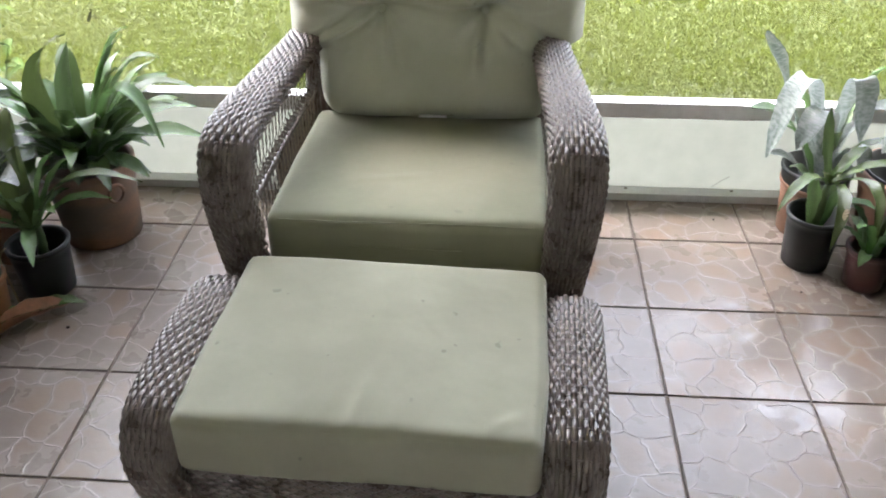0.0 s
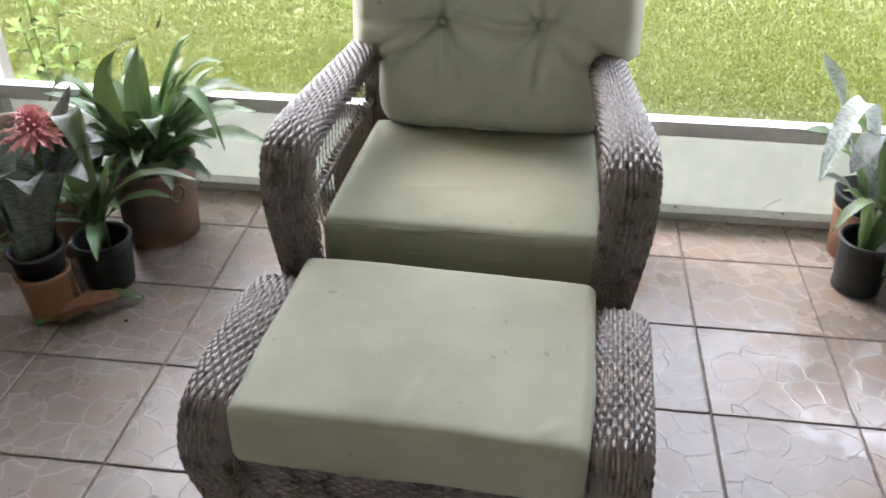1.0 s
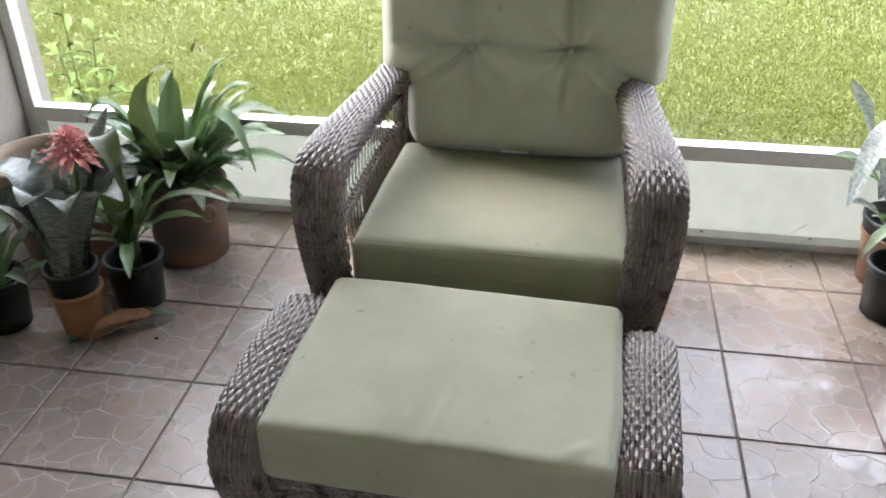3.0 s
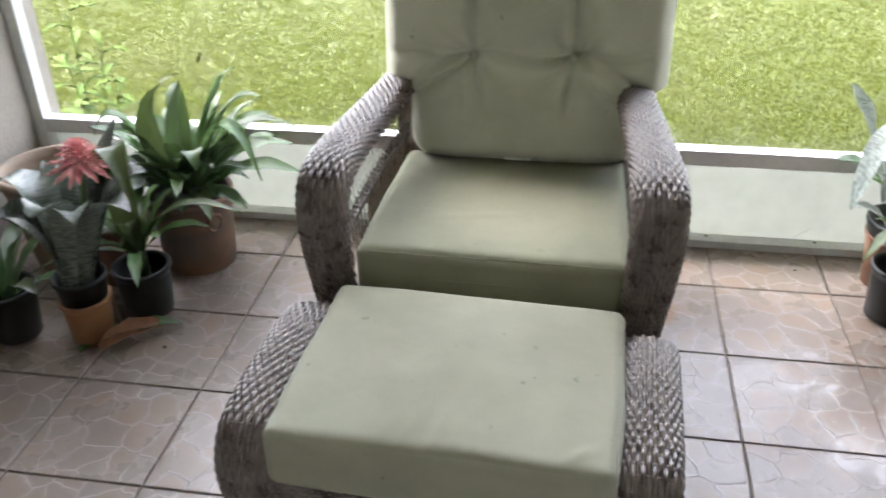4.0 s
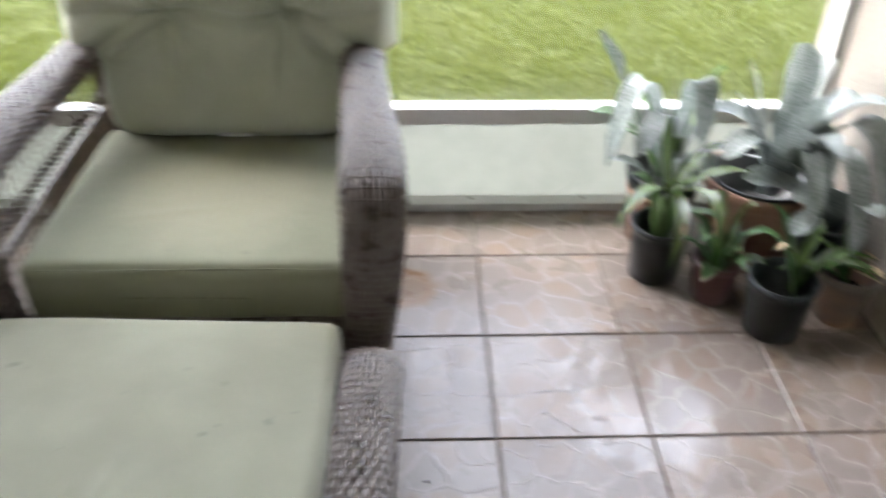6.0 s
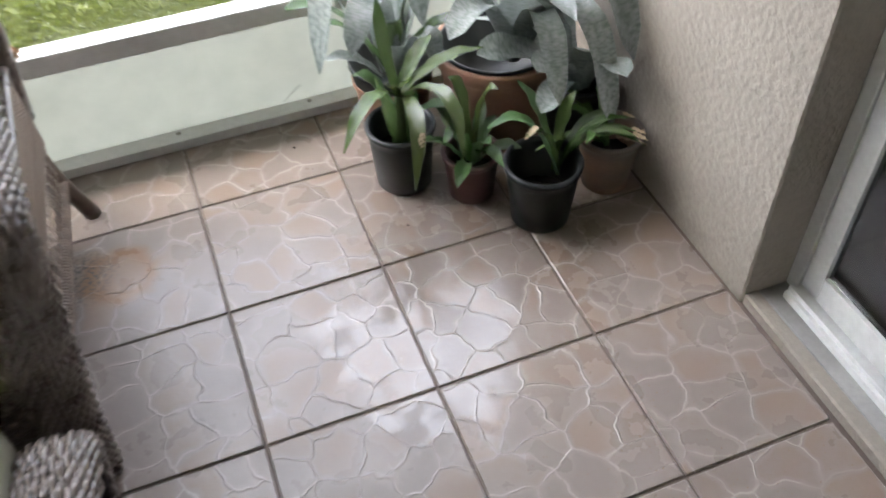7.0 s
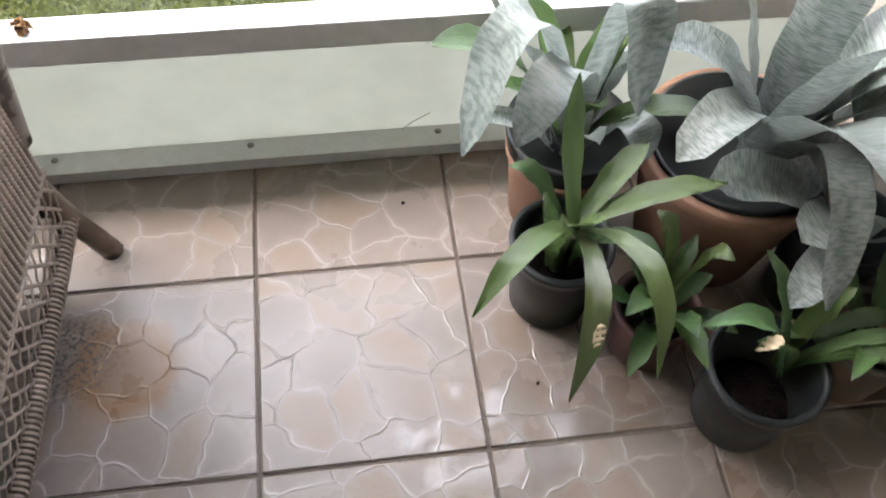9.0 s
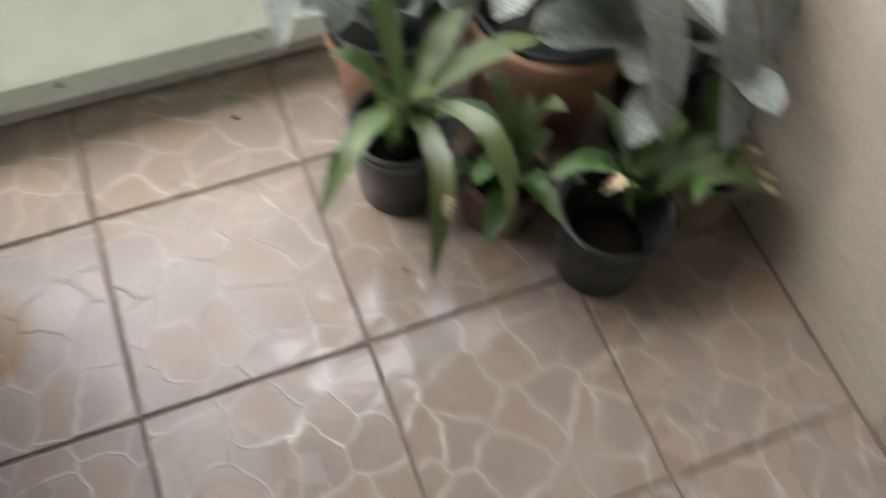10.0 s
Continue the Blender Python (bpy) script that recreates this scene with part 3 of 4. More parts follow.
# screen enclosure
enclosure = empty("screen_enclosure", Matrix.Translation((0, Y1, 0)), "white aluminium screen wall with a pale kick panel", "screen wall", kind="structure")
sill = bar("base_channel", X0, X1, 0.0, 0.055, 0.0, 0.026, enclosure, 0.002)
panel = box(X0, X1, 0.046, 0.052, 0.026, 0.30)
for v in panel.verts:
    if v.co.z > 0.1:
        v.co.y -= 0.026
part("kick_panel", panel, PANEL, enclosure, "pale grey-green kick panel", False)
bar("chair_rail", X0 + 0.04, X1 - 0.03, -0.024, 0.024, 0.295, 0.344, enclosure)
bar("post", X0, X0 + 0.04, -0.024, 0.024, 0.027, TOP, enclosure)
bar("post", X1 - 0.03, X1, -0.024, 0.024, 0.027, TOP, enclosure)
bar("header", X0 + 0.04, X1 - 0.03, -0.024, 0.024, TOP - 0.06, TOP, enclosure)
mesh_pane = bar("insect_screen", X0 + 0.04, X1 - 0.03, 0.012, 0.0125, 0.344, TOP - 0.06, enclosure, 0, SCREEN, "fine grey insect screen")
mesh_pane.visible_shadow = False
part("scratch", tube([(0.262, 0.0305, 0.040), (0.285, 0.0285, 0.062), (0.312, 0.0262, 0.083)], 0.0009, 5), STEEL, enclosure, "thin dark scratch")
screw = lathe([(0.0005, 0.0), (0.0062, 0.0), (0.0062, 0.0012), (0.004, 0.0038), (0.0008, 0.0042)], 12)
screw_mesh = mesh_of(screw, "screw")
screw_mesh.materials.append(STEEL)
for k in range(-6, 3):
    place("screw", screw_mesh, sill, m=Matrix.Translation((0.33 * k - 0.002, 0.032, 0.0255)))


# ---- armchair ----
def armchair():
    chair = empty("armchair", pose(-0.603, -0.30, 0, 0, 0, -0.8), "brown resin wicker armchair with sage green cushions", "armchair")
    slat_mesh = mesh_of(tube([(0, 0, 0.165 * k / 66) for k in range(67)], [0.0046 + 0.0012 * (k % 3 == 1) for k in range(67)], 8), "wound_slat")
    slat_mesh.materials.append(LATTICE)
    for side, name in ((-1, "arm"), (1, "arm")):
        path = [(side * 0.325, -0.285, 0.0, 0.07), (side * 0.338, -0.315, 0.20, 0.085), (side * 0.357, -0.335, 0.43, 0.105), (side * 0.362, -0.325, 0.535, 0.112),
                (side * 0.360, -0.285, 0.585, 0.115), (side * 0.355, -0.20, 0.600, 0.112), (side * 0.335, 0.0, 0.604, 0.10), (side * 0.318, 0.20, 0.602, 0.09), (side * 0.31, 0.36, 0.60, 0.085)]
        woven(name, band(path, 0.035), 82, 22, 0.0048, 0.0088, chair, 0.0045, 0.0026)
        top0, top1 = (side * 0.385, -0.30, 0.575), (side * 0.335, 0.36, 0.60)
        low0, low1 = (side * 0.300, -0.29, 0.115), (side * 0.338, 0.362, 0.12)
        mid0, mid1 = (side * 0.35, -0.30, 0.40), (side * 0.332, 0.36, 0.42)
        # the open inner side of the arm: two tiers of tall diamonds with a braid between them
        in0, in1 = (side * 0.314, -0.325, 0.36), (side * 0.300, 0.30, 0.37)
        up0, up1 = (side * 0.318, -0.315, 0.592), (side * 0.282, 0.30, 0.608)
        upper = Weave(quad(in0, in1, up0, up1, side * 0.006)).diamonds(24, 0.085, 0.0044)
        for k, v in enumerate((0.50, 0.53, 0.56, 0.59, 0.94, 0.97)):
            upper.strand((0, v), (1, v), 120, 0.0062, 0.0022, 60, k * math.pi)
        tagged(place("arm_lattice", upper.mesh("arm_lattice"), chair, WICKER), kind="stuff")
        sw0, sw1 = (side * 0.318, -0.295, 0.235), (side * 0.340, 0.362, 0.245)
        lower = Weave(quad(low0, low1, sw0, sw1, side * 0.006)).diamonds(21, 0.13, 0.0056)
        for k in range(3):
            lower.strand((0, 0.90 + k * 0.04), (1, 0.90 + k * 0.04), 90, 0.0060, 0.0016, 44, k * math.pi)
        tagged(place("side_panel", lower.mesh("side_panel"), chair, LATTICE), kind="stuff")
        # upright slats wound with strand, between the panel and the middle rail
        for k in range(30):
            f = 0.40 + k / 50
            a, b = Vector(sw0).lerp(Vector(sw1), f), Vector(mid0).lerp(Vector(mid1), f)
            run = b - a
            place("wound_slat", slat_mesh, chair, None, "", Matrix.Translation(a) @ run.to_track_quat("Z", "Y").to_matrix().to_4x4() @ Matrix.Diagonal((1, 1, run.length / 0.165, 1)))
        part("side_rail", tube(glide([low0, (side * 0.322, 0.0, 0.112), low1], 20), 0.011, 10), LATTICE, chair)
        rail_line = glide([low0, (side * 0.322, 0.0, 0.112), low1], 700)
        coil = [tuple(q + np.array((math.cos(k * 0.72), 0, math.sin(k * 0.72))) * 0.0125) for k, q in enumerate(rail_line)]
        tagged(part("rail_wrapping", tube(coil, 0.0032, 5), LATTICE, chair, "strand wound round the rail"), kind="stuff")
        part("side_rail", tube(glide([mid0, (side * 0.345, 0.0, 0.41), mid1], 20), 0.009, 8), WICKER, chair)
        part("rear_leg", tube(glide([(side * 0.30, 0.40, 0.66), (side * 0.300, 0.358, 0.36), (side * 0.326, 0.364, 0.16), (side * 0.368, 0.380, 0.0)], 24), 0.018, 12), TUBE, chair, "bare brown rear leg")
    woven("front_apron", quad((-0.31, -0.31, 0.06), (0.31, -0.31, 0.06), (-0.31, -0.325, 0.32), (0.31, -0.325, 0.32)), 44, 18, 0.011, 0.011, chair)
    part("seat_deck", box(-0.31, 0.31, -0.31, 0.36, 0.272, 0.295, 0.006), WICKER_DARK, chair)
    woven("back_panel", quad((0.325, 0.355, 0.14), (-0.325, 0.355, 0.14), (0.345, 0.505, 1.0), (-0.345, 0.505, 1.0), 0.02, 1), 44, 56, 0.0115, 0.011, chair)
    rim = [(-0.325, 0.36, 0.30), (-0.35, 0.42, 0.70), (-0.345, 0.50, 0.96), (-0.30, 0.515, 1.02), (0, 0.52, 1.035), (0.30, 0.515, 1.02), (0.345, 0.50, 0.96), (0.35, 0.42, 0.70), (0.325, 0.36, 0.30)]
    part("back_rim", tube(glide(rim, 60), 0.022, 12), WICKER, chair)
    return chair


armchair()
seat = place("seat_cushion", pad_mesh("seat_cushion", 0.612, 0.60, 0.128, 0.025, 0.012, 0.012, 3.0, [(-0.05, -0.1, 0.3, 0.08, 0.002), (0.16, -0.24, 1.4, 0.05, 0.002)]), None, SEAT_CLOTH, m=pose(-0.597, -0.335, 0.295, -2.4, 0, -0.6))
tagged(seat, "sage green seat cushion faded yellowish in the middle", "cushion")
place("piping", piping_mesh("piping", 0.600, 0.588, 0.1195, 0.032, 0.0012), seat, SEAT_CLOTH)
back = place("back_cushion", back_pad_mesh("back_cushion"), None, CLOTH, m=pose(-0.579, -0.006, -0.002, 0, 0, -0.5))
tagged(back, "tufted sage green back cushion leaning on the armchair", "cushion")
for bx in (-0.128, 0.128):
    for bz in (0.705, 0.90):
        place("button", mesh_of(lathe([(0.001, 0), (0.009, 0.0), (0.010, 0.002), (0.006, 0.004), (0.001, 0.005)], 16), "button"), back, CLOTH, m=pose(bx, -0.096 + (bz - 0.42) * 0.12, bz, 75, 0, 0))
label = place("care_label", mesh_of(box(-0.036, 0.036, -0.006, 0.006, -0.001, 0.001, 0.0005, 1), "care_label"), None, WHITE, m=pose(-0.582, -0.112, 0.4345, 12, 0, 0))
tagged(label, "white care label poking out between the cushions", "label")


# ---- ottoman ----
def ottoman():
    foot = empty("ottoman", pose(-0.616, -0.968, 0, 0, 0, -2.2), "brown resin wicker ottoman with rolled sides", "ottoman")
    for side in (-1, 1):
        path = [(side * 0.335, -0.165, 0.0, 0.075), (side * 0.35, -0.19, 0.14, 0.085), (side * 0.362, -0.215, 0.27, 0.098), (side * 0.364, -0.20, 0.335, 0.103), (side * 0.364, -0.155, 0.368, 0.105),
                (side * 0.364, 0.0, 0.378, 0.105), (side * 0.364, 0.155, 0.368, 0.105), (side * 0.362, 0.20, 0.335, 0.10), (side * 0.355, 0.21, 0.25, 0.09), (side * 0.335, 0.18, 0.0, 0.075)]
        path = [(x - side * 0.006, y, z * 0.945, w) for x, y, z, w in path]
        woven("arm", band(path, 0.034), 64, 22, 0.0048, 0.0088, foot, 0.0045, 0.0026)
        panel = Weave(quad((side * 0.335, -0.18, 0.1), (side * 0.335, 0.18, 0.1), (side * 0.36, -0.19, 0.33), (side * 0.36, 0.19, 0.33), side * 0.01)).diamonds(15, 0.3, 0.0065)
        tagged(place("side_panel", panel.mesh("side_panel"), foot, WICKER), kind="stuff")
        part("side_rail", tube([(side * 0.335, -0.17, 0.1), (side * 0.34, 0, 0.1), (side * 0.335, 0.18, 0.1)], 0.011, 10), WICKER, foot)
    for y, s in ((-0.205, 1), (0.205, -1)):
        woven("apron", quad((-0.325 * s, y, 0.07), (0.325 * s, y, 0.07), (-0.325 * s, y, 0.28), (0.325 * s, y, 0.28)), 44, 24, 0.0050, 0.0090, foot, 0.0045, 0.0026)
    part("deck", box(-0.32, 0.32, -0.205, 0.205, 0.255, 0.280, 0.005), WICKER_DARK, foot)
    return foot


ottoman()
folds = [(-0.045, -0.175, 1.3, 0.06, 0.005), (0.006, -0.16, 1.38, 0.075, 0.008), (0.032, -0.175, 1.42, 0.055, 0.006), (0.068, -0.19, 1.5, 0.04, 0.004), (-0.085, -0.19, 1.2, 0.045, 0.0028), (0.11, 0.02, 2.2, 0.03, 0.0012), (0.24, -0.20, 0.75, 0.03, 0.005)]
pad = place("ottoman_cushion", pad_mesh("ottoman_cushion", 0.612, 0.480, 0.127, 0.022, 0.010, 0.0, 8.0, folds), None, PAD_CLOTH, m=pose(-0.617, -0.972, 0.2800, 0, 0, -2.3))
tagged(pad, "pale sage box cushion with small dark spots", "cushion")
place("piping", piping_mesh("piping", 0.603, 0.471, 0.1165, 0.036, 0.0012), pad, PAD_CLOTH)


# ---- plants ----
def leaf(parent, base, ctrl, tip, width, material, shape="strap", fold=0.25, twist=0.0, name="leaf", label=""):
    """A blade along a curve from base over ctrl to tip."""
    b, c, t = (np.array(p, float) for p in (base, ctrl, tip))
    n = 15
    s = np.linspace(0, 1, n)[:, None]
    p = b * (1 - s) ** 2 + 2 * c * s * (1 - s) + t * s ** 2
    d = np.gradient(p, axis=0)
    d /= np.linalg.norm(d, axis=1, keepdims=True)
    flat = np.array([t[0] - b[0], t[1] - b[1], 0.0])
    flat = flat / np.linalg.norm(flat) if np.linalg.norm(flat) > 1e-4 else np.array([1.0, 0, 0])
    across = np.array([-flat[1], flat[0], 0.0])
    up = np.cross(d, across)
    up /= np.maximum(np.linalg.norm(up, axis=1, keepdims=True), 1e-6)
    a = s * twist
    side, rise = across * np.cos(a) + up * np.sin(a), up * np.cos(a) - across * np.sin(a)
    s = s[:, 0]
    if shape == "strap":
        w = (0.5 + 0.5 * np.sin(np.minimum(s * 1.5, 1) * math.pi / 2)) * np.minimum(1, (1.0 - s) / 0.35 + 0.02) ** 0.7
    elif shape == "tongue":
        w = (0.6 + 0.4 * np.sin(np.minimum(s * 1.6, 1) * math.pi / 2)) * np.sqrt(np.maximum(0, 1 - np.clip((s - 0.8) / 0.2, 0, 1) ** 2) + 0.003)
    elif shape == "spoon":
        w = (0.28 + 0.72 * np.clip((s - 0.35) / 0.45, 0, 1) ** 1.5) * np.minimum(1, (1.0 - s) / 0.16 + 0.03) ** 0.55
    else:
        w = np.sin(math.pi * (0.12 + 0.88 * s) ** 0.9) ** 0.75 + 0.03
    verts, uvs = [], []
    cols = (-1, -0.55, 0, 0.55, 1)
    jag = 1 + 0.06 * np.sin(s * 19 + base[0] * 40)
    for k in range(n):
        for q in cols:
            verts.append(p[k] + side[k] * q * width / 2 * w[k] * jag[k] + rise[k] * fold * width * w[k] * (abs(q) ** 1.4 - 0.4) + rise[k] * 0.002 * math.sin(s[k] * 23 + q * 3))
            uvs.append((s[k] * np.linalg.norm(t - b) * 3, q * 0.5 + 0.5))
    faces = [(k * 5 + j, k * 5 + j + 1, k * 5 + j + 6, k * 5 + j + 5) for k in range(n - 1) for j in range(4)]
    me = raw_mesh(name, verts, faces)
    layer = me.uv_layers.new(name="UVMap")
    for loop in me.loops:
        layer.data[loop.index].uv = uvs[loop.vertex_index]
    return place(name, me, parent, material, label)


def pot(parent, r0, r1, h, material, steps=40, lip=0.012, inner=None, fill=0.58, label=""):
    """A tapered pot with a rolled lip, and soil in it."""
    wall_t = 0.005 if h < 0.22 else 0.009
    prof = [(0.002, 0.0), (r0 * 0.9, 0.0), (r0, 0.006), (r0 + (r1 - r0) * 0.8, h * 0.8), (r1 - 0.002, h - lip - 0.006), (r1 + 0.004, h - lip), (r1 + 0.005, h - 0.003), (r1 + 0.002, h),
            (r1 - wall_t, h - 0.001), (r1 - wall_t - 0.003, h - lip), (r0 + (r1 - r0) * fill - wall_t - 0.002, h * fill - 0.012), (0.002, h * fill - 0.014)]
    body = part("pot", lathe(prof, steps), material, parent, label)
    if inner:
        part("liner", lathe([(r1 - wall_t - 0.012, h * 0.55), (r1 - wall_t - 0.004, h - 0.004), (r1 - wall_t - 0.001, h + 0.006), (r1 - wall_t - 0.006, h + 0.006), (r1 - wall_t - 0.016, h * 0.6)], steps), inner, body, "black plastic nursery pot inside")
    soil = bmesh.new()
    rr = r0 + (r1 - r0) * fill - wall_t - 0.004 - (0.012 if inner else 0)
    bmesh.ops.create_circle(soil, cap_ends=True, radius=rr, segments=28, matrix=Matrix.Translation((0, 0, h * fill)))
    bmesh.ops.inset_individual(soil, faces=soil.faces, thickness=rr * 0.4)
    for v in soil.verts:
        v.co.z += 0.008 * noise.noise(v.co * 60) - (0.006 if math.hypot(v.co.x, v.co.y) > rr * 0.9 else 0)
    part("soil", soil, SOIL, parent, "dark potting soil", False)
    return body


def spray(parent, rnd, count, z, length, width, material, lean=(0.2, 0.9), droop=0.35, start=0.02, shape="strap", sector=(0, 360), fold=0.25):
    """Leaves round a crown, the inner ones steeper."""
    for k in range(count):
        f = k / max(1, count - 1)
        az = radians(sector[0] + (sector[1] - sector[0]) * ((k * 0.381966) % 1.0) + rnd.uniform(-9, 9))
        tilt = lean[0] + (lean[1] - lean[0]) * f
        ln = length * rnd.uniform(0.78, 1.1)
        out, up = math.sin(tilt), math.cos(tilt)
        c, s = math.cos(az), math.sin(az)
        base = (start * c, start * s, z)
        ctrl = (c * (start + ln * out * 0.5), s * (start + ln * out * 0.5), z + ln * up * 0.75)
        reach = ln * (out * 0.95 + 0.12)
        tip = (c * (start + reach), s * (start + reach), z + ln * (up * 0.95 - droop * out * rnd.uniform(0.7, 1.5)))
        leaf(parent, base, ctrl, tip, width * rnd.uniform(0.8, 1.15), material, shape, fold, rnd.uniform(-0.5, 0.5))


def plant(name, x, y, label, category="potted plant", group="potted plants", turn=0.0, tilt=(0, 0)):
    return empty(name, pose(x, y, 0, tilt[0], tilt[1], turn), label, category, group)


RIGHT, LEFT = random.Random(11), random.Random(5)

# terracotta pot with the spotted silver bromeliad, against the kick panel
p = plant("potted_bromeliad", 0.503, 0.085, "silver-spotted bromeliad in a terracotta pot with a black liner")
pot(p, 0.074, 0.090, 0.172, TERRACOTTA, label="plain terracotta-coloured pot")
part("liner", lathe([(0.070, 0.12), (0.084, 0.165), (0.093, 0.172), (0.096, 0.204), (0.099, 0.205), (0.099, 0.215), (0.093, 0.216), (0.084, 0.17), (0.002, 0.165)], 44), BLACK_POT, p, "black nursery pot standing in it")
leaf(p, (-0.02, 0, 0.18), (-0.13, -0.01, 0.47), (-0.219, 0.015, 0.605), 0.070, BANDED, "spoon", 0.2, 0.6)
leaf(p, (-0.01, -0.01, 0.18), (-0.13, -0.11, 0.80), (-0.185, -0.105, 0.29), 0.066, SILVER, "tongue", 0.12)
leaf(p, (0.01, 0.0, 0.18), (0.03, -0.05, 0.74), (0.05, -0.10, 0.34), 0.072, SILVER, "tongue", 0.12)
leaf(p, (0.0, -0.02, 0.18), (-0.03, -0.07, 0.58), (-0.12, -0.13, 0.33), 0.066, SILVER, "tongue", 0.12)
leaf(p, (0.02, 0.01, 0.18), (0.04, 0.0, 0.48), (0.09, -0.04, 0.53), 0.048, GREEN, "spoon", 0.3)
leaf(p, (-0.01, 0.02, 0.18), (-0.09, 0.03, 0.40), (-0.215, 0.015, 0.382), 0.052, DEEP, "spoon", 0.3)
leaf(p, (0.02, -0.02, 0.18), (0.05, -0.12, 0.42), (0.07, -0.12, 0.26), 0.055, SILVER, "tongue", 0.2)
spray(p, RIGHT, 5, 0.16, 0.24, 0.045, SILVER, (0.15, 0.7), 0.3)
EXTRA = random.Random(21)
spray(p, EXTRA, 7, 0.20, 0.25, 0.05, GREEN, (0.1, 0.75), 0.35, shape="lance", fold=0.18)

# black pot with green strap leaves
p = plant("potted_bromeliad", 0.463, -0.088, "bright green strap-leaved bromeliad in a black nursery pot")
pot(p, 0.063, 0.074, 0.165, BLACK_POT, label="black plastic nursery pot")
CROWN = (-0.017, -0.062, 0.285)
part("stem", tube(glide([(0, 0, 0.085), (-0.004, -0.02, 0.17), CROWN], 8), [0.017, 0.017, 0.016, 0.015, 0.014, 0.012, 0.010, 0.008], 10), GREEN, p, "leafy green stem")
for az in (30, 140, 215, 300):
    c, t = math.cos(radians(az)), math.sin(radians(az))
    leaf(p, (0.012 * c, 0.012 * t, 0.09), (0.03 * c, 0.03 * t - 0.01, 0.20), (-0.012 + 0.05 * c, -0.05 + 0.05 * t, 0.31), 0.034, GREEN, "strap", 0.3)
leaf(p, CROWN, (-0.09, -0.105, 0.385), (-0.165, -0.165, 0.262), 0.033, FRESH, fold=0.15)
blade = leaf(p, CROWN, (-0.002, -0.20, 0.385), (-0.058, -0.27, 0.215), 0.033, FRESH, fold=0.15)
leaf(blade, (-0.018, -0.214, 0.303), (-0.024, -0.224, 0.293), (-0.029, -0.233, 0.281), 0.013, STRAW, "lance", 0.1, name="scorched_spot", label="dry straw-coloured spot")
leaf(p, CROWN, (0.075, -0.17, 0.42), (0.042, -0.272, 0.262), 0.033, FRESH, fold=0.15)
leaf(p, CROWN, (0.07, -0.06, 0.37), (0.175, -0.055, 0.345), 0.036, FRESH, fold=0.15)
leaf(p, CROWN, (-0.03, 0.0, 0.39), (-0.012, 0.055, 0.45), 0.028, GREEN)
leaf(p, CROWN, (0.04, -0.02, 0.36), (0.085, 0.01, 0.36), 0.036, GREEN)
leaf(p, CROWN, (-0.015, -0.075, 0.325), (0.005, -0.095, 0.345), 0.030, FRESH)
leaf(p, CROWN, (-0.03, -0.07, 0.325), (-0.045, -0.09, 0.335), 0.026, FRESH)
leaf(p, (0, 0, 0.16), (0.07, -0.05, 0.26), (0.115, -0.085, 0.225), 0.034, DEEP)
leaf(p, (0, 0, 0.16), (-0.04, 0.05, 0.30), (-0.08, 0.06, 0.27), 0.034, DEEP)

# small dark red pot
p = plant("potted_bromeliad", 0.590, -0.188, "small dark green bromeliad in a dark red pot")
pot(p, 0.050, 0.062, 0.125, RED_POT, label="dark red plastic pot")
spray(p, RIGHT, 8, 0.10, 0.15, 0.032, DEEP, (0.2, 0.9), 0.3)
for tx, ty, tz, w in ((0.042, -0.042, 0.30, 0.036), (-0.085, -0.06, 0.215, 0.040), (0.02, -0.13, 0.17, 0.036), (-0.03, 0.05, 0.29, 0.034)):
    leaf(p, (0.1 * tx, 0.1 * ty, 0.10), (0.35 * tx, 0.35 * ty, tz + 0.03), (tx, ty, tz), w, FRESH if tz > 0.25 else GREEN)

# black pot nearest the door
p = plant("potted_bromeliad", 0.70, -0.318, "sparse green bromeliad with scorched tips in a black pot", turn=0)
pot(p, 0.064, 0.080, 0.16, BLACK_POT, fill=0.42, label="half-filled black plastic pot")
leaf(p, (0.045, 0.02, 0.09), (-0.02, 0.02, 0.33), (-0.12, 0.02, 0.265), 0.036, DEEP)
blade = leaf(p, (0.045, 0.02, 0.09), (0.08, -0.01, 0.28), (0.21, -0.05, 0.17), 0.030, GREEN)
leaf(blade, (0.150, -0.028, 0.196), (0.18, -0.038, 0.190), (0.212, -0.052, 0.172), 0.014, STRAW, "lance", 0.1, name="scorched_tip", label="dry straw-coloured tip")
leaf(p, (0.045, 0.02, 0.09), (0.10, 0.05, 0.26), (0.20, 0.02, 0.19), 0.028, DEEP)
leaf(p, (0.045, 0.03, 0.09), (0.06, 0.05, 0.24), (0.085, 0.04, 0.285), 0.036, FRESH)
blade = leaf(p, (0.045, 0.02, 0.09), (0.0, -0.01, 0.30), (-0.05, -0.01, 0.24), 0.030, GREEN)
leaf(blade, (-0.022, -0.008, 0.262), (-0.036, -0.009, 0.256), (-0.052, -0.010, 0.240), 0.016, STRAW, "lance", 0.1, name="scorched_tip", label="dry straw-coloured tip")
leaf(p, (0.045, 0.02, 0.09), (0.01, 0.05, 0.28), (-0.02, 0.10, 0.30), 0.03, DEEP)
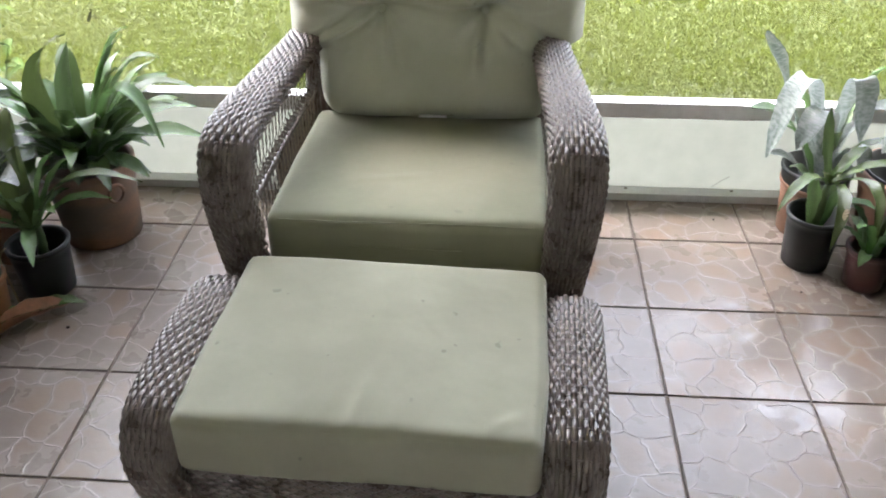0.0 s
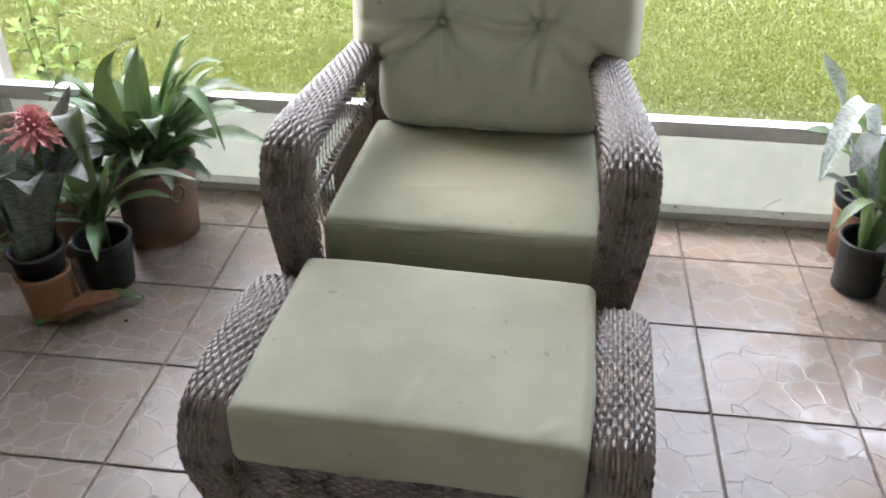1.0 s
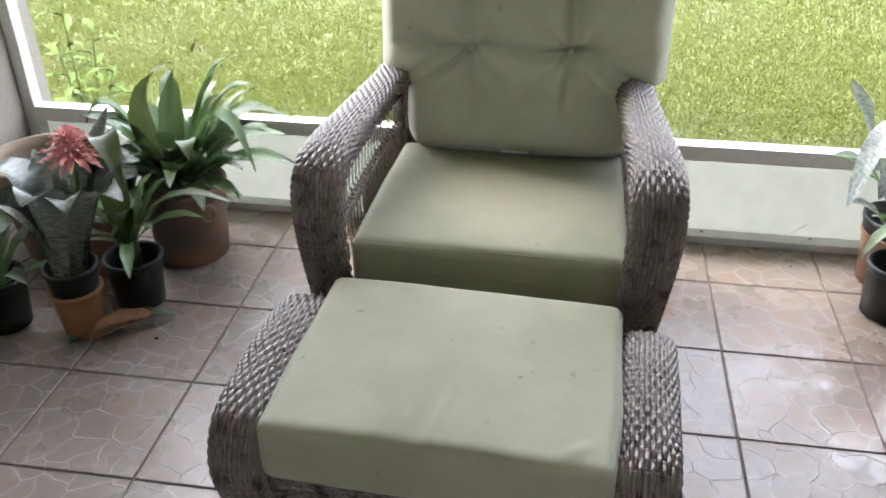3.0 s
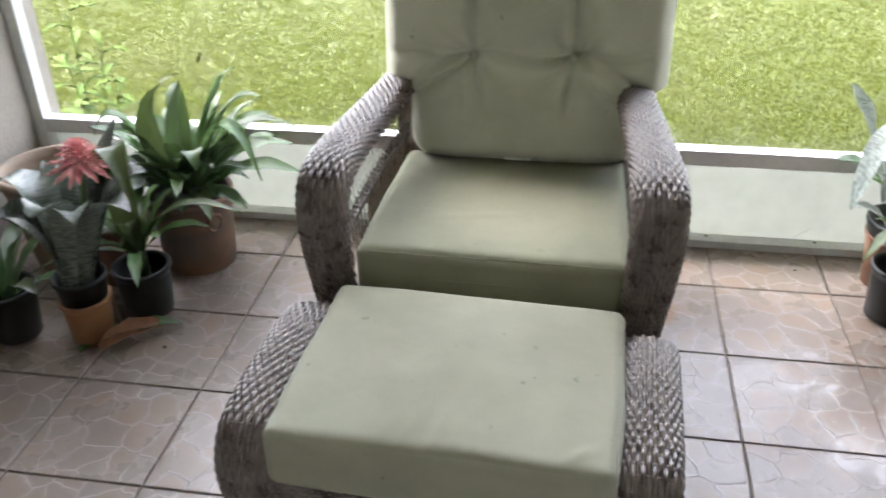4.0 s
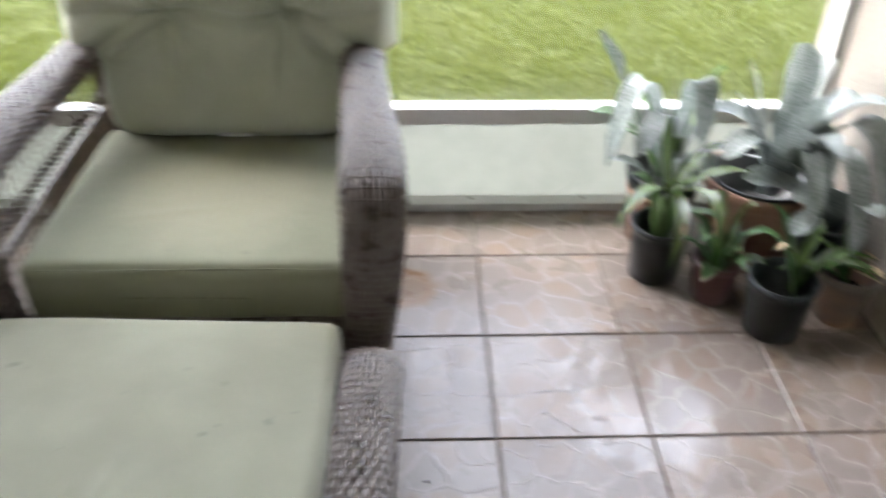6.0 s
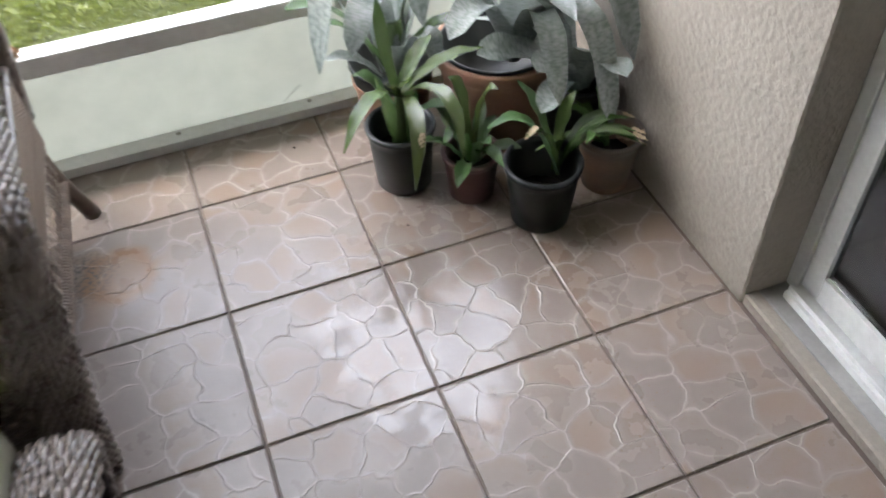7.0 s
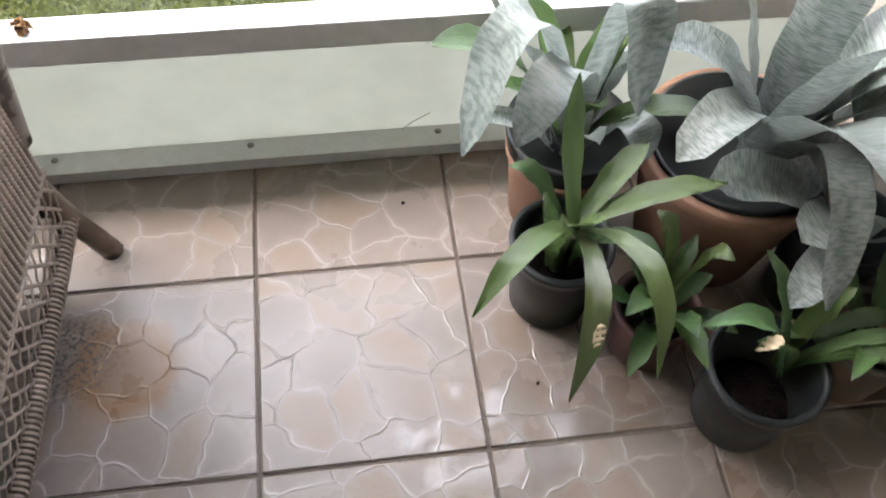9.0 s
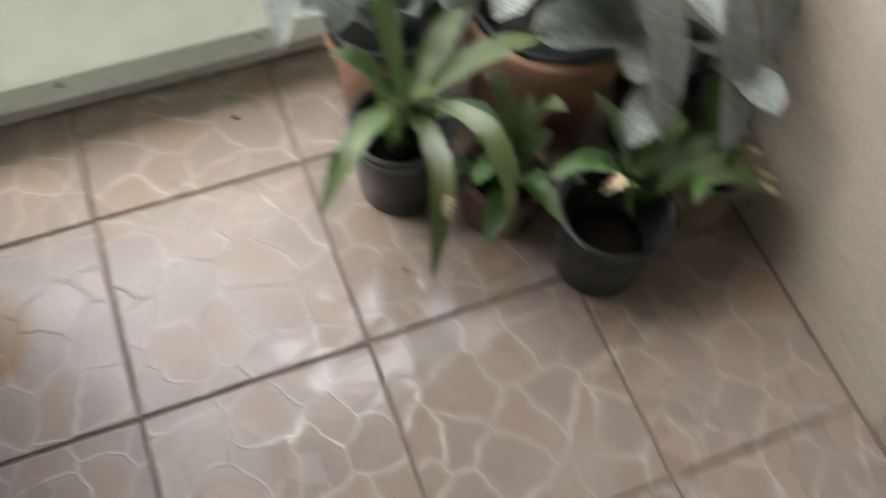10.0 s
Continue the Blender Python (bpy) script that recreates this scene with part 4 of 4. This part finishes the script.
for tx, ty, tz in ((0.195, -0.075, 0.205), (0.21, -0.045, 0.195), (0.20, -0.01, 0.215)):
    blade = leaf(p, (0.045, 0.02, 0.09), (0.075, 0.0, 0.27), (tx, ty, tz), 0.022, GREEN, fold=0.3)
    leaf(blade, (tx * 0.80 + 0.012, ty * 0.80, tz + 0.020), (tx * 0.92, ty * 0.92, tz + 0.012), (tx * 1.01, ty * 1.01, tz + 0.001), 0.013, STRAW, "lance", 0.1, name="scorched_tip", label="dry straw-coloured tip")

# big terracotta pot with the broad silver bromeliad
p = plant("potted_bromeliad", 0.735, 0.0, "large silvery broad-leaved bromeliad in a wide terracotta pot")
pot(p, 0.105, 0.145, 0.25, TERRACOTTA, 48, 0.03, BLACK_POT, label="wide terracotta pot with a thick rim")
for cx, cy, cz, tx, ty, tz, w, kind in (
        (-0.06, -0.04, 0.49, -0.16, -0.112, 0.36, 0.064, "tongue"), (-0.07, 0.02, 0.50, -0.185, 0.05, 0.40, 0.070, "lance"), (0.0, -0.17, 0.58, 0.0, -0.302, 0.28, 0.060, "tongue"),
        (0.085, -0.20, 0.64, 0.115, -0.325, 0.20, 0.058, "tongue"), (-0.01, -0.12, 0.54, 0.03, -0.285, 0.455, 0.115, "lance"), (0.14, -0.12, 0.68, 0.195, -0.25, 0.30, 0.095, "tongue"),
        (0.08, -0.07, 0.56, 0.19, -0.16, 0.52, 0.105, "lance"), (0.02, 0.02, 0.50, 0.03, 0.0, 0.61, 0.085, "tongue"), (-0.05, 0.04, 0.46, -0.085, 0.05, 0.555, 0.075, "lance"),
        (0.06, 0.06, 0.52, 0.13, 0.09, 0.54, 0.075, "tongue"), (-0.07, -0.02, 0.42, -0.13, -0.03, 0.50, 0.070, "lance"), (0.03, -0.05, 0.44, 0.05, -0.10, 0.52, 0.085, "lance"),
        (0.09, 0.0, 0.52, 0.19, -0.03, 0.47, 0.10, "tongue")):
    leaf(p, (0.03 + 0.12 * cx, 0.12 * cy, 0.20), (cx + 0.02, cy, cz), (tx, ty, tz), w, SILVER, kind, 0.14, RIGHT.uniform(-0.3, 0.3))

# pots against the stucco wall
p = plant("potted_bromeliad", 0.882, -0.275, "terracotta pot with a few drooping green leaves by the wall")
pot(p, 0.052, 0.070, 0.15, AGED_POT, label="small dull terracotta pot")
spray(p, RIGHT, 5, 0.12, 0.18, 0.034, GREEN, (0.3, 1.0), 0.4, sector=(90, 270))
p = plant("potted_bromeliad", 0.876, -0.125, "dark green bromeliad in a black pot by the wall")
pot(p, 0.060, 0.078, 0.20, BLACK_POT, label="black plastic nursery pot")
spray(p, RIGHT, 9, 0.17, 0.30, 0.066, SILVER, (0.15, 0.9), 0.45, shape="tongue", sector=(120, 285), fold=0.14)

# left group
p = plant("potted_bromeliad", -1.576, -0.055, "lush green bromeliad clump in an aged ring-handled pot")
body = pot(p, 0.108, 0.126, 0.25, AGED_POT, 48, 0.022, label="aged brown pot with ring handles")
for a in (-38, 142):
    ring = [(0.135 + 0.003 * math.sin(t), 0.022 * math.cos(t), 0.185 + 0.028 * math.sin(t)) for t in np.linspace(0, 2 * math.pi, 22)]
    part("ring_handle", tube(ring, 0.0045, 8), AGED_POT, body).matrix_basis = pose(0, 0, 0, 0, 0, a)
spray(p, LEFT, 40, 0.22, 0.36, 0.056, GREEN, (0.2, 1.0), 0.4, 0.035, fold=0.2)
spray(p, LEFT, 30, 0.24, 0.24, 0.060, DEEP, (0.4, 1.2), 0.3, 0.03, "lance", fold=0.25)
leaf(p, (0.0, -0.02, 0.22), (-0.12, -0.12, 0.58), (0.085, -0.105, 0.655), 0.066, FRESH, "lance", 0.2, 0.6)
leaf(p, (-0.02, -0.02, 0.22), (-0.12, -0.10, 0.66), (-0.19, -0.12, 0.47), 0.048, GREEN)
leaf(p, (0.02, -0.02, 0.22), (0.17, -0.05, 0.70), (0.266, -0.075, 0.33), 0.055, GREEN)
leaf(p, (0.02, 0.0, 0.22), (0.14, 0.02, 0.56), (0.357, 0.045, 0.445), 0.045, GREEN)
leaf(p, (0.01, 0.01, 0.22), (0.06, 0.03, 0.52), (0.16, 0.045, 0.60), 0.045, GREEN)
leaf(p, (0.0, -0.02, 0.22), (0.05, -0.14, 0.46), (0.06, -0.17, 0.33), 0.055, GREEN)
leaf(p, (0.0, -0.01, 0.22), (0.0, -0.08, 0.46), (0.06, -0.055, 0.615), 0.050, DEEP)
leaf(p, (0.0, -0.02, 0.22), (0.10, -0.12, 0.54), (0.12, -0.17, 0.40), 0.07, GREEN, "lance", 0.15)
leaf(p, (0.0, -0.02, 0.22), (-0.06, -0.10, 0.56), (-0.16, -0.13, 0.47), 0.06, GREEN)
leaf(p, (0.02, 0.01, 0.22), (0.08, 0.03, 0.60), (0.18, 0.05, 0.62), 0.05, GREEN)
leaf(p, (0.02, 0.01, 0.22), (0.13, 0.03, 0.60), (0.25, 0.05, 0.535), 0.05, GREEN)

p = plant("potted_bromeliad", -1.615, -0.338, "leggy green bromeliad in a small black pot")
pot(p, 0.066, 0.078, 0.155, BLACK_POT, label="black plastic nursery pot")
part("stem", tube(glide([(0, 0, 0.08), (0.012, 0, 0.15), (0.0, 0.01, 0.225)], 8), 0.014, 10), DEEP, p)
spray(p, LEFT, 13, 0.20, 0.25, 0.038, GREEN, (0.25, 1.2), 0.35)
leaf(p, (0.0, -0.01, 0.20), (-0.03, 0.0, 0.74), (0.095, -0.13, 0.43), 0.085, FRESH, "lance", 0.15, 0.3)
leaf(p, (0.01, 0, 0.20), (0.12, -0.01, 0.43), (0.325, -0.005, 0.345), 0.036, GREEN)
leaf(p, (0.0, -0.01, 0.20), (-0.03, -0.03, 0.36), (-0.085, -0.035, 0.325), 0.03, GREEN)
leaf(p, (0.0, -0.01, 0.20), (-0.03, -0.05, 0.32), (-0.066, -0.065, 0.275), 0.03, FRESH)

part("dead_blade", tube(glide([(-0.062, -0.045, 0.158), (-0.075, -0.062, 0.135), (-0.052, -0.085, 0.06), (-0.03, -0.105, 0.004)], 14), 0.0022, 6), STRAW, p, "thin dry blade hanging over the rim")

p = plant("flowering_bromeliad", -1.708, -0.488, "dark banded urn bromeliad with a spiky pink flower", group="potted plants")
pot(p, 0.054, 0.066, 0.140, OCHRE_POT, label="short ochre outer pot")
part("liner", lathe([(0.050, 0.10), (0.060, 0.135), (0.067, 0.195), (0.072, 0.196), (0.072, 0.208), (0.064, 0.208), (0.060, 0.16), (0.002, 0.155)], 40), BLACK_POT, p, "black nursery pot standing in it")
for az, ln, up, top, w in ((60, 0.17, 0.42, 0.44, 0.10), (110, 0.15, 0.44, 0.48, 0.095), (160, 0.22, 0.45, 0.40, 0.12), (205, 0.24, 0.43, 0.36, 0.13), (250, 0.15, 0.46, 0.42, 0.12), (290, 0.13, 0.46, 0.40, 0.12), (335, 0.19, 0.46, 0.42, 0.11), (20, 0.17, 0.46, 0.46, 0.09)):
    c, s = math.cos(radians(az)), math.sin(radians(az))
    leaf(p, (0.03 * c, 0.03 * s, 0.16), (0.045 + c * ln * 0.35, 0.03 + s * ln * 0.35, up + 0.07), (0.05 + c * ln, 0.03 + s * ln, top + 0.02), w, BANDED, "strap", 0.2, LEFT.uniform(-0.3, 0.3))
leaf(p, (0.02, 0.03, 0.16), (0.05, 0.10, 0.45), (0.09, 0.19, 0.575), 0.075, BANDED, "strap", 0.2)
leaf(p, (0.0, 0.02, 0.16), (-0.10, 0.06, 0.62), (-0.24, 0.02, 0.40), 0.14, BANDED, "lance", 0.15, 0.5)
leaf(p, (0.0, 0.0, 0.16), (-0.10, -0.06, 0.56), (-0.22, -0.12, 0.34), 0.12, BANDED, "lance", 0.15, 0.4)
FX, FY, FZ = 0.038, 0.072, 0.495
part("stem", tube([(0.01, 0.02, 0.16), (0.03, 0.05, 0.36), (FX, FY, FZ - 0.01)], [0.008, 0.009, 0.010], 10), GREEN, p)
flower = part("flower", tube([(FX, FY, FZ - 0.015), (FX, FY, FZ + 0.01), (FX, FY, FZ + 0.03)], [0.008, 0.018, 0.010], 10), PINK, p, "pink bract head")
for k in range(96):
    f = k / 95
    az, el = k * 2.39996, -0.45 + 1.85 * f
    c, s, o, u = math.cos(az), math.sin(az), math.cos(el), math.sin(el)
    r = 0.086 if f < 0.28 else 0.062
    z0 = FZ + 0.02 * f
    leaf(flower, (FX + 0.006 * c, FY + 0.006 * s, z0), (FX + c * r * 0.6 * o, FY + s * r * 0.6 * o, z0 + r * 0.7 * u + 0.010), (FX + c * r * o, FY + s * r * o, z0 + r * u * 0.9), 0.018 if f < 0.3 else 0.010, PINK, "lance", 0.3, name="bract")

p = plant("potted_bromeliad", -1.99, -0.09, "wide tan pot of dark bromeliads in the corner")
pot(p, 0.11, 0.155, 0.32, TAN_POT, 48, 0.03, label="wide tan pot with a thick rim")
spray(p, LEFT, 9, 0.20, 0.15, 0.045, BANDED, (0.1, 0.8), 0.3)
p = plant("potted_bromeliad", -1.778, -0.19, "dull terracotta pot of dark leaves behind the flowering bromeliad")
pot(p, 0.058, 0.074, 0.20, TERRACOTTA, label="plain terracotta-coloured pot")
spray(p, LEFT, 8, 0.16, 0.22, 0.045, DEEP, (0.15, 0.8), 0.35)
p = plant("potted_bromeliad", -1.93, -0.50, "dark bromeliad in a black pot near the stucco wall")
pot(p, 0.062, 0.078, 0.16, BLACK_POT, label="black plastic nursery pot")
spray(p, LEFT, 9, 0.13, 0.26, 0.05, DEEP, (0.2, 1.2), 0.3)

fallen = empty("fallen_leaf", pose(-1.605, -0.49, 0.0), "curled green and orange dead leaf on the tiles", "leaf")
leaf(fallen, (-0.11, -0.075, 0.008), (-0.02, 0.0, 0.055), (0.05, 0.05, 0.012), 0.05, GREEN, "lance", 0.3, name="blade")
leaf(fallen, (-0.05, -0.06, 0.012), (0.02, 0.0, 0.06), (0.08, 0.07, 0.015), 0.06, DEAD, "lance", 0.45, 0.6, name="blade", label="orange withered blade")
leaf(fallen, (0.0, 0.02, 0.012), (0.06, 0.05, 0.05), (0.12, 0.08, 0.01), 0.05, GREEN, "lance", 0.3, name="blade")


scrap = empty("dry_leaf", pose(-1.605, Y1 + 0.010, 0.563), "small dark dried leaf caught on the insect screen", "leaf")
leaf(scrap, (-0.012, 0, -0.018), (0.0, -0.008, 0.004), (0.006, -0.002, 0.02), 0.014, WICKER_DARK, "lance", 0.3, name="blade")
leaf(scrap, (0.0, 0, 0.0), (0.010, -0.006, 0.002), (0.018, -0.002, -0.008), 0.008, WICKER_DARK, "lance", 0.3, name="blade")
scrap = empty("dry_leaf", pose(-0.267, Y1 - 0.006, 0.344), "crumpled brown dead leaf on the screen rail", "leaf")
for a in range(5):
    c, t = math.cos(a * 1.3), math.sin(a * 1.3)
    leaf(scrap, (-0.008 * c, -0.008 * t, 0.001), (0.004 * c, 0.004 * t, 0.028), (0.016 * c, 0.012 * t, 0.006 + 0.004 * a), 0.014, DRY, "lance", 0.4, 0.8, name="blade")


# crumbs of soil and dead leaf on the tiles
for cx, cy, size in ((0.251, 0.12, 0.0032), (-1.497, -0.505, 0.0045), (0.418, -0.237, 0.0028), (-0.152, -0.771, 0.0038)):
    bm = bmesh.new()
    bmesh.ops.create_icosphere(bm, subdivisions=2, radius=size)
    for v in bm.verts:
        v.co *= 1 + 0.5 * noise.noise(v.co * 260 + Vector((cx * 9, cy * 9, 0)))
        v.co.z = max(v.co.z * 0.6 + size * 0.4, 0.0)
    tagged(place("crumb", mesh_of(bm, "crumb"), None, SOIL, m=pose(cx, cy, 0.0004, 0, 0, cx * 900)), "tiny dark crumb of soil on the tiles", "crumb", "crumbs on the floor")


# ---- outside ----
def lawn():
    rng = np.random.default_rng(4)
    n = 300000
    y = 0.36 + 4.4 * rng.random(n) ** 1.25
    x = (rng.random(n) - 0.5) * (5.0 + 1.9 * y) - 0.5
    az, ln, lean = rng.random(n) * 2 * math.pi, 0.026 + 0.024 * rng.random(n), 1.0 + 0.4 * rng.random(n)
    w = 0.0017 + 0.0016 * rng.random(n)
    d = np.stack([np.cos(az), np.sin(az)], 1)
    side = np.stack([-d[:, 1], d[:, 0]], 1) * w[:, None]
    base = np.stack([x, y], 1)
    z0 = np.full(n, -0.092)
    mid = base + d * (ln * np.sin(lean) * 0.45)[:, None]
    tip = base + d * (ln * np.sin(lean))[:, None]
    zm, zt = z0 + ln * 0.62 * np.cos(lean * 0.6), z0 + ln * np.cos(lean) * 0.95
    v = np.stack([np.c_[base - side * 0.7, z0], np.c_[base + side * 0.7, z0], np.c_[mid + side, zm], np.c_[mid - side, zm], np.c_[tip, zt]], 1).reshape(-1, 3)
    k = np.arange(n)[:, None] * 5
    me = bpy.data.meshes.new("grass")
    quads = (k + np.array([0, 1, 2, 3])).tolist()
    tris = (k + np.array([3, 2, 4])).tolist()
    me.from_pydata(v.tolist(), [], quads + tris)
    return tagged(place("grass", me, None, GRASS), "thick bright green lawn grass", "grass", kind="stuff")


lawn()
weed = empty("weed", pose(-2.36, 0.75, -0.09), "tall thin green weed growing behind the screen", "weed")
for sx, sy, tall in ((0.0, 0.0, 0.62), (0.07, 0.03, 0.50), (-0.05, 0.02, 0.44), (0.13, -0.02, 0.36)):
    part("stem", tube(glide([(sx * 0.3, sy * 0.3, 0), (sx * 0.8, sy, tall * 0.5), (sx * 1.3, sy, tall)], 10), 0.0032, 6), WEED, weed)
    for k in range(9):
        f = 0.25 + 0.75 * k / 8
        x, y, z, a = sx * (0.3 + f), sy, tall * f, k * 2.4 + sx * 30
        leaf(weed, (x, y, z), (x + 0.06 * math.cos(a), y + 0.06 * math.sin(a), z + 0.05), (x + 0.12 * math.cos(a), y + 0.12 * math.sin(a), z + 0.01), 0.030, WEED, "lance", 0.2)

# ---- floor tiles ----
T = 0.33
tile = box(-T / 2 + 0.0028, T / 2 - 0.0028, -T / 2 + 0.0028, T / 2 - 0.0028, -0.008, 0.0, 0.0022, 1)
tile_mesh = mesh_of(tile, "tile", False)
tile_mesh.materials.append(TILE)
TILE_RND = random.Random(3)


def column(i):
    return i * (0.332 if i < 0 else 0.3285)


for i in range(-7, 3):
    for j in range(-10, 1):
        x0, x1 = max(column(i), X0 + 0.002), min(column(i + 1), X1 - 0.002)
        y0, y1 = max(j * T, Y0 + 0.002), min((j + 1) * T, 0.30)
        if x1 - x0 < 0.02 or y1 - y0 < 0.02:
            continue
        if T - 0.002 < x1 - x0 < T + 0.002 and y1 - y0 > T - 0.001:
            me = tile_mesh
        else:
            cx, cy = (x0 + x1) / 2, (y0 + y1) / 2
            me = mesh_of(box(x0 - cx + 0.0028, x1 - cx - 0.0028, y0 - cy + 0.0028, y1 - cy - 0.0028, -0.008, 0.0, 0.0022, 1), "tile", False)
            me.materials.append(TILE)
        place("tile", me, floor, m=Matrix.Translation(((x0 + x1) / 2, (y0 + y1) / 2, TILE_RND.uniform(-0.0004, 0.0004))))
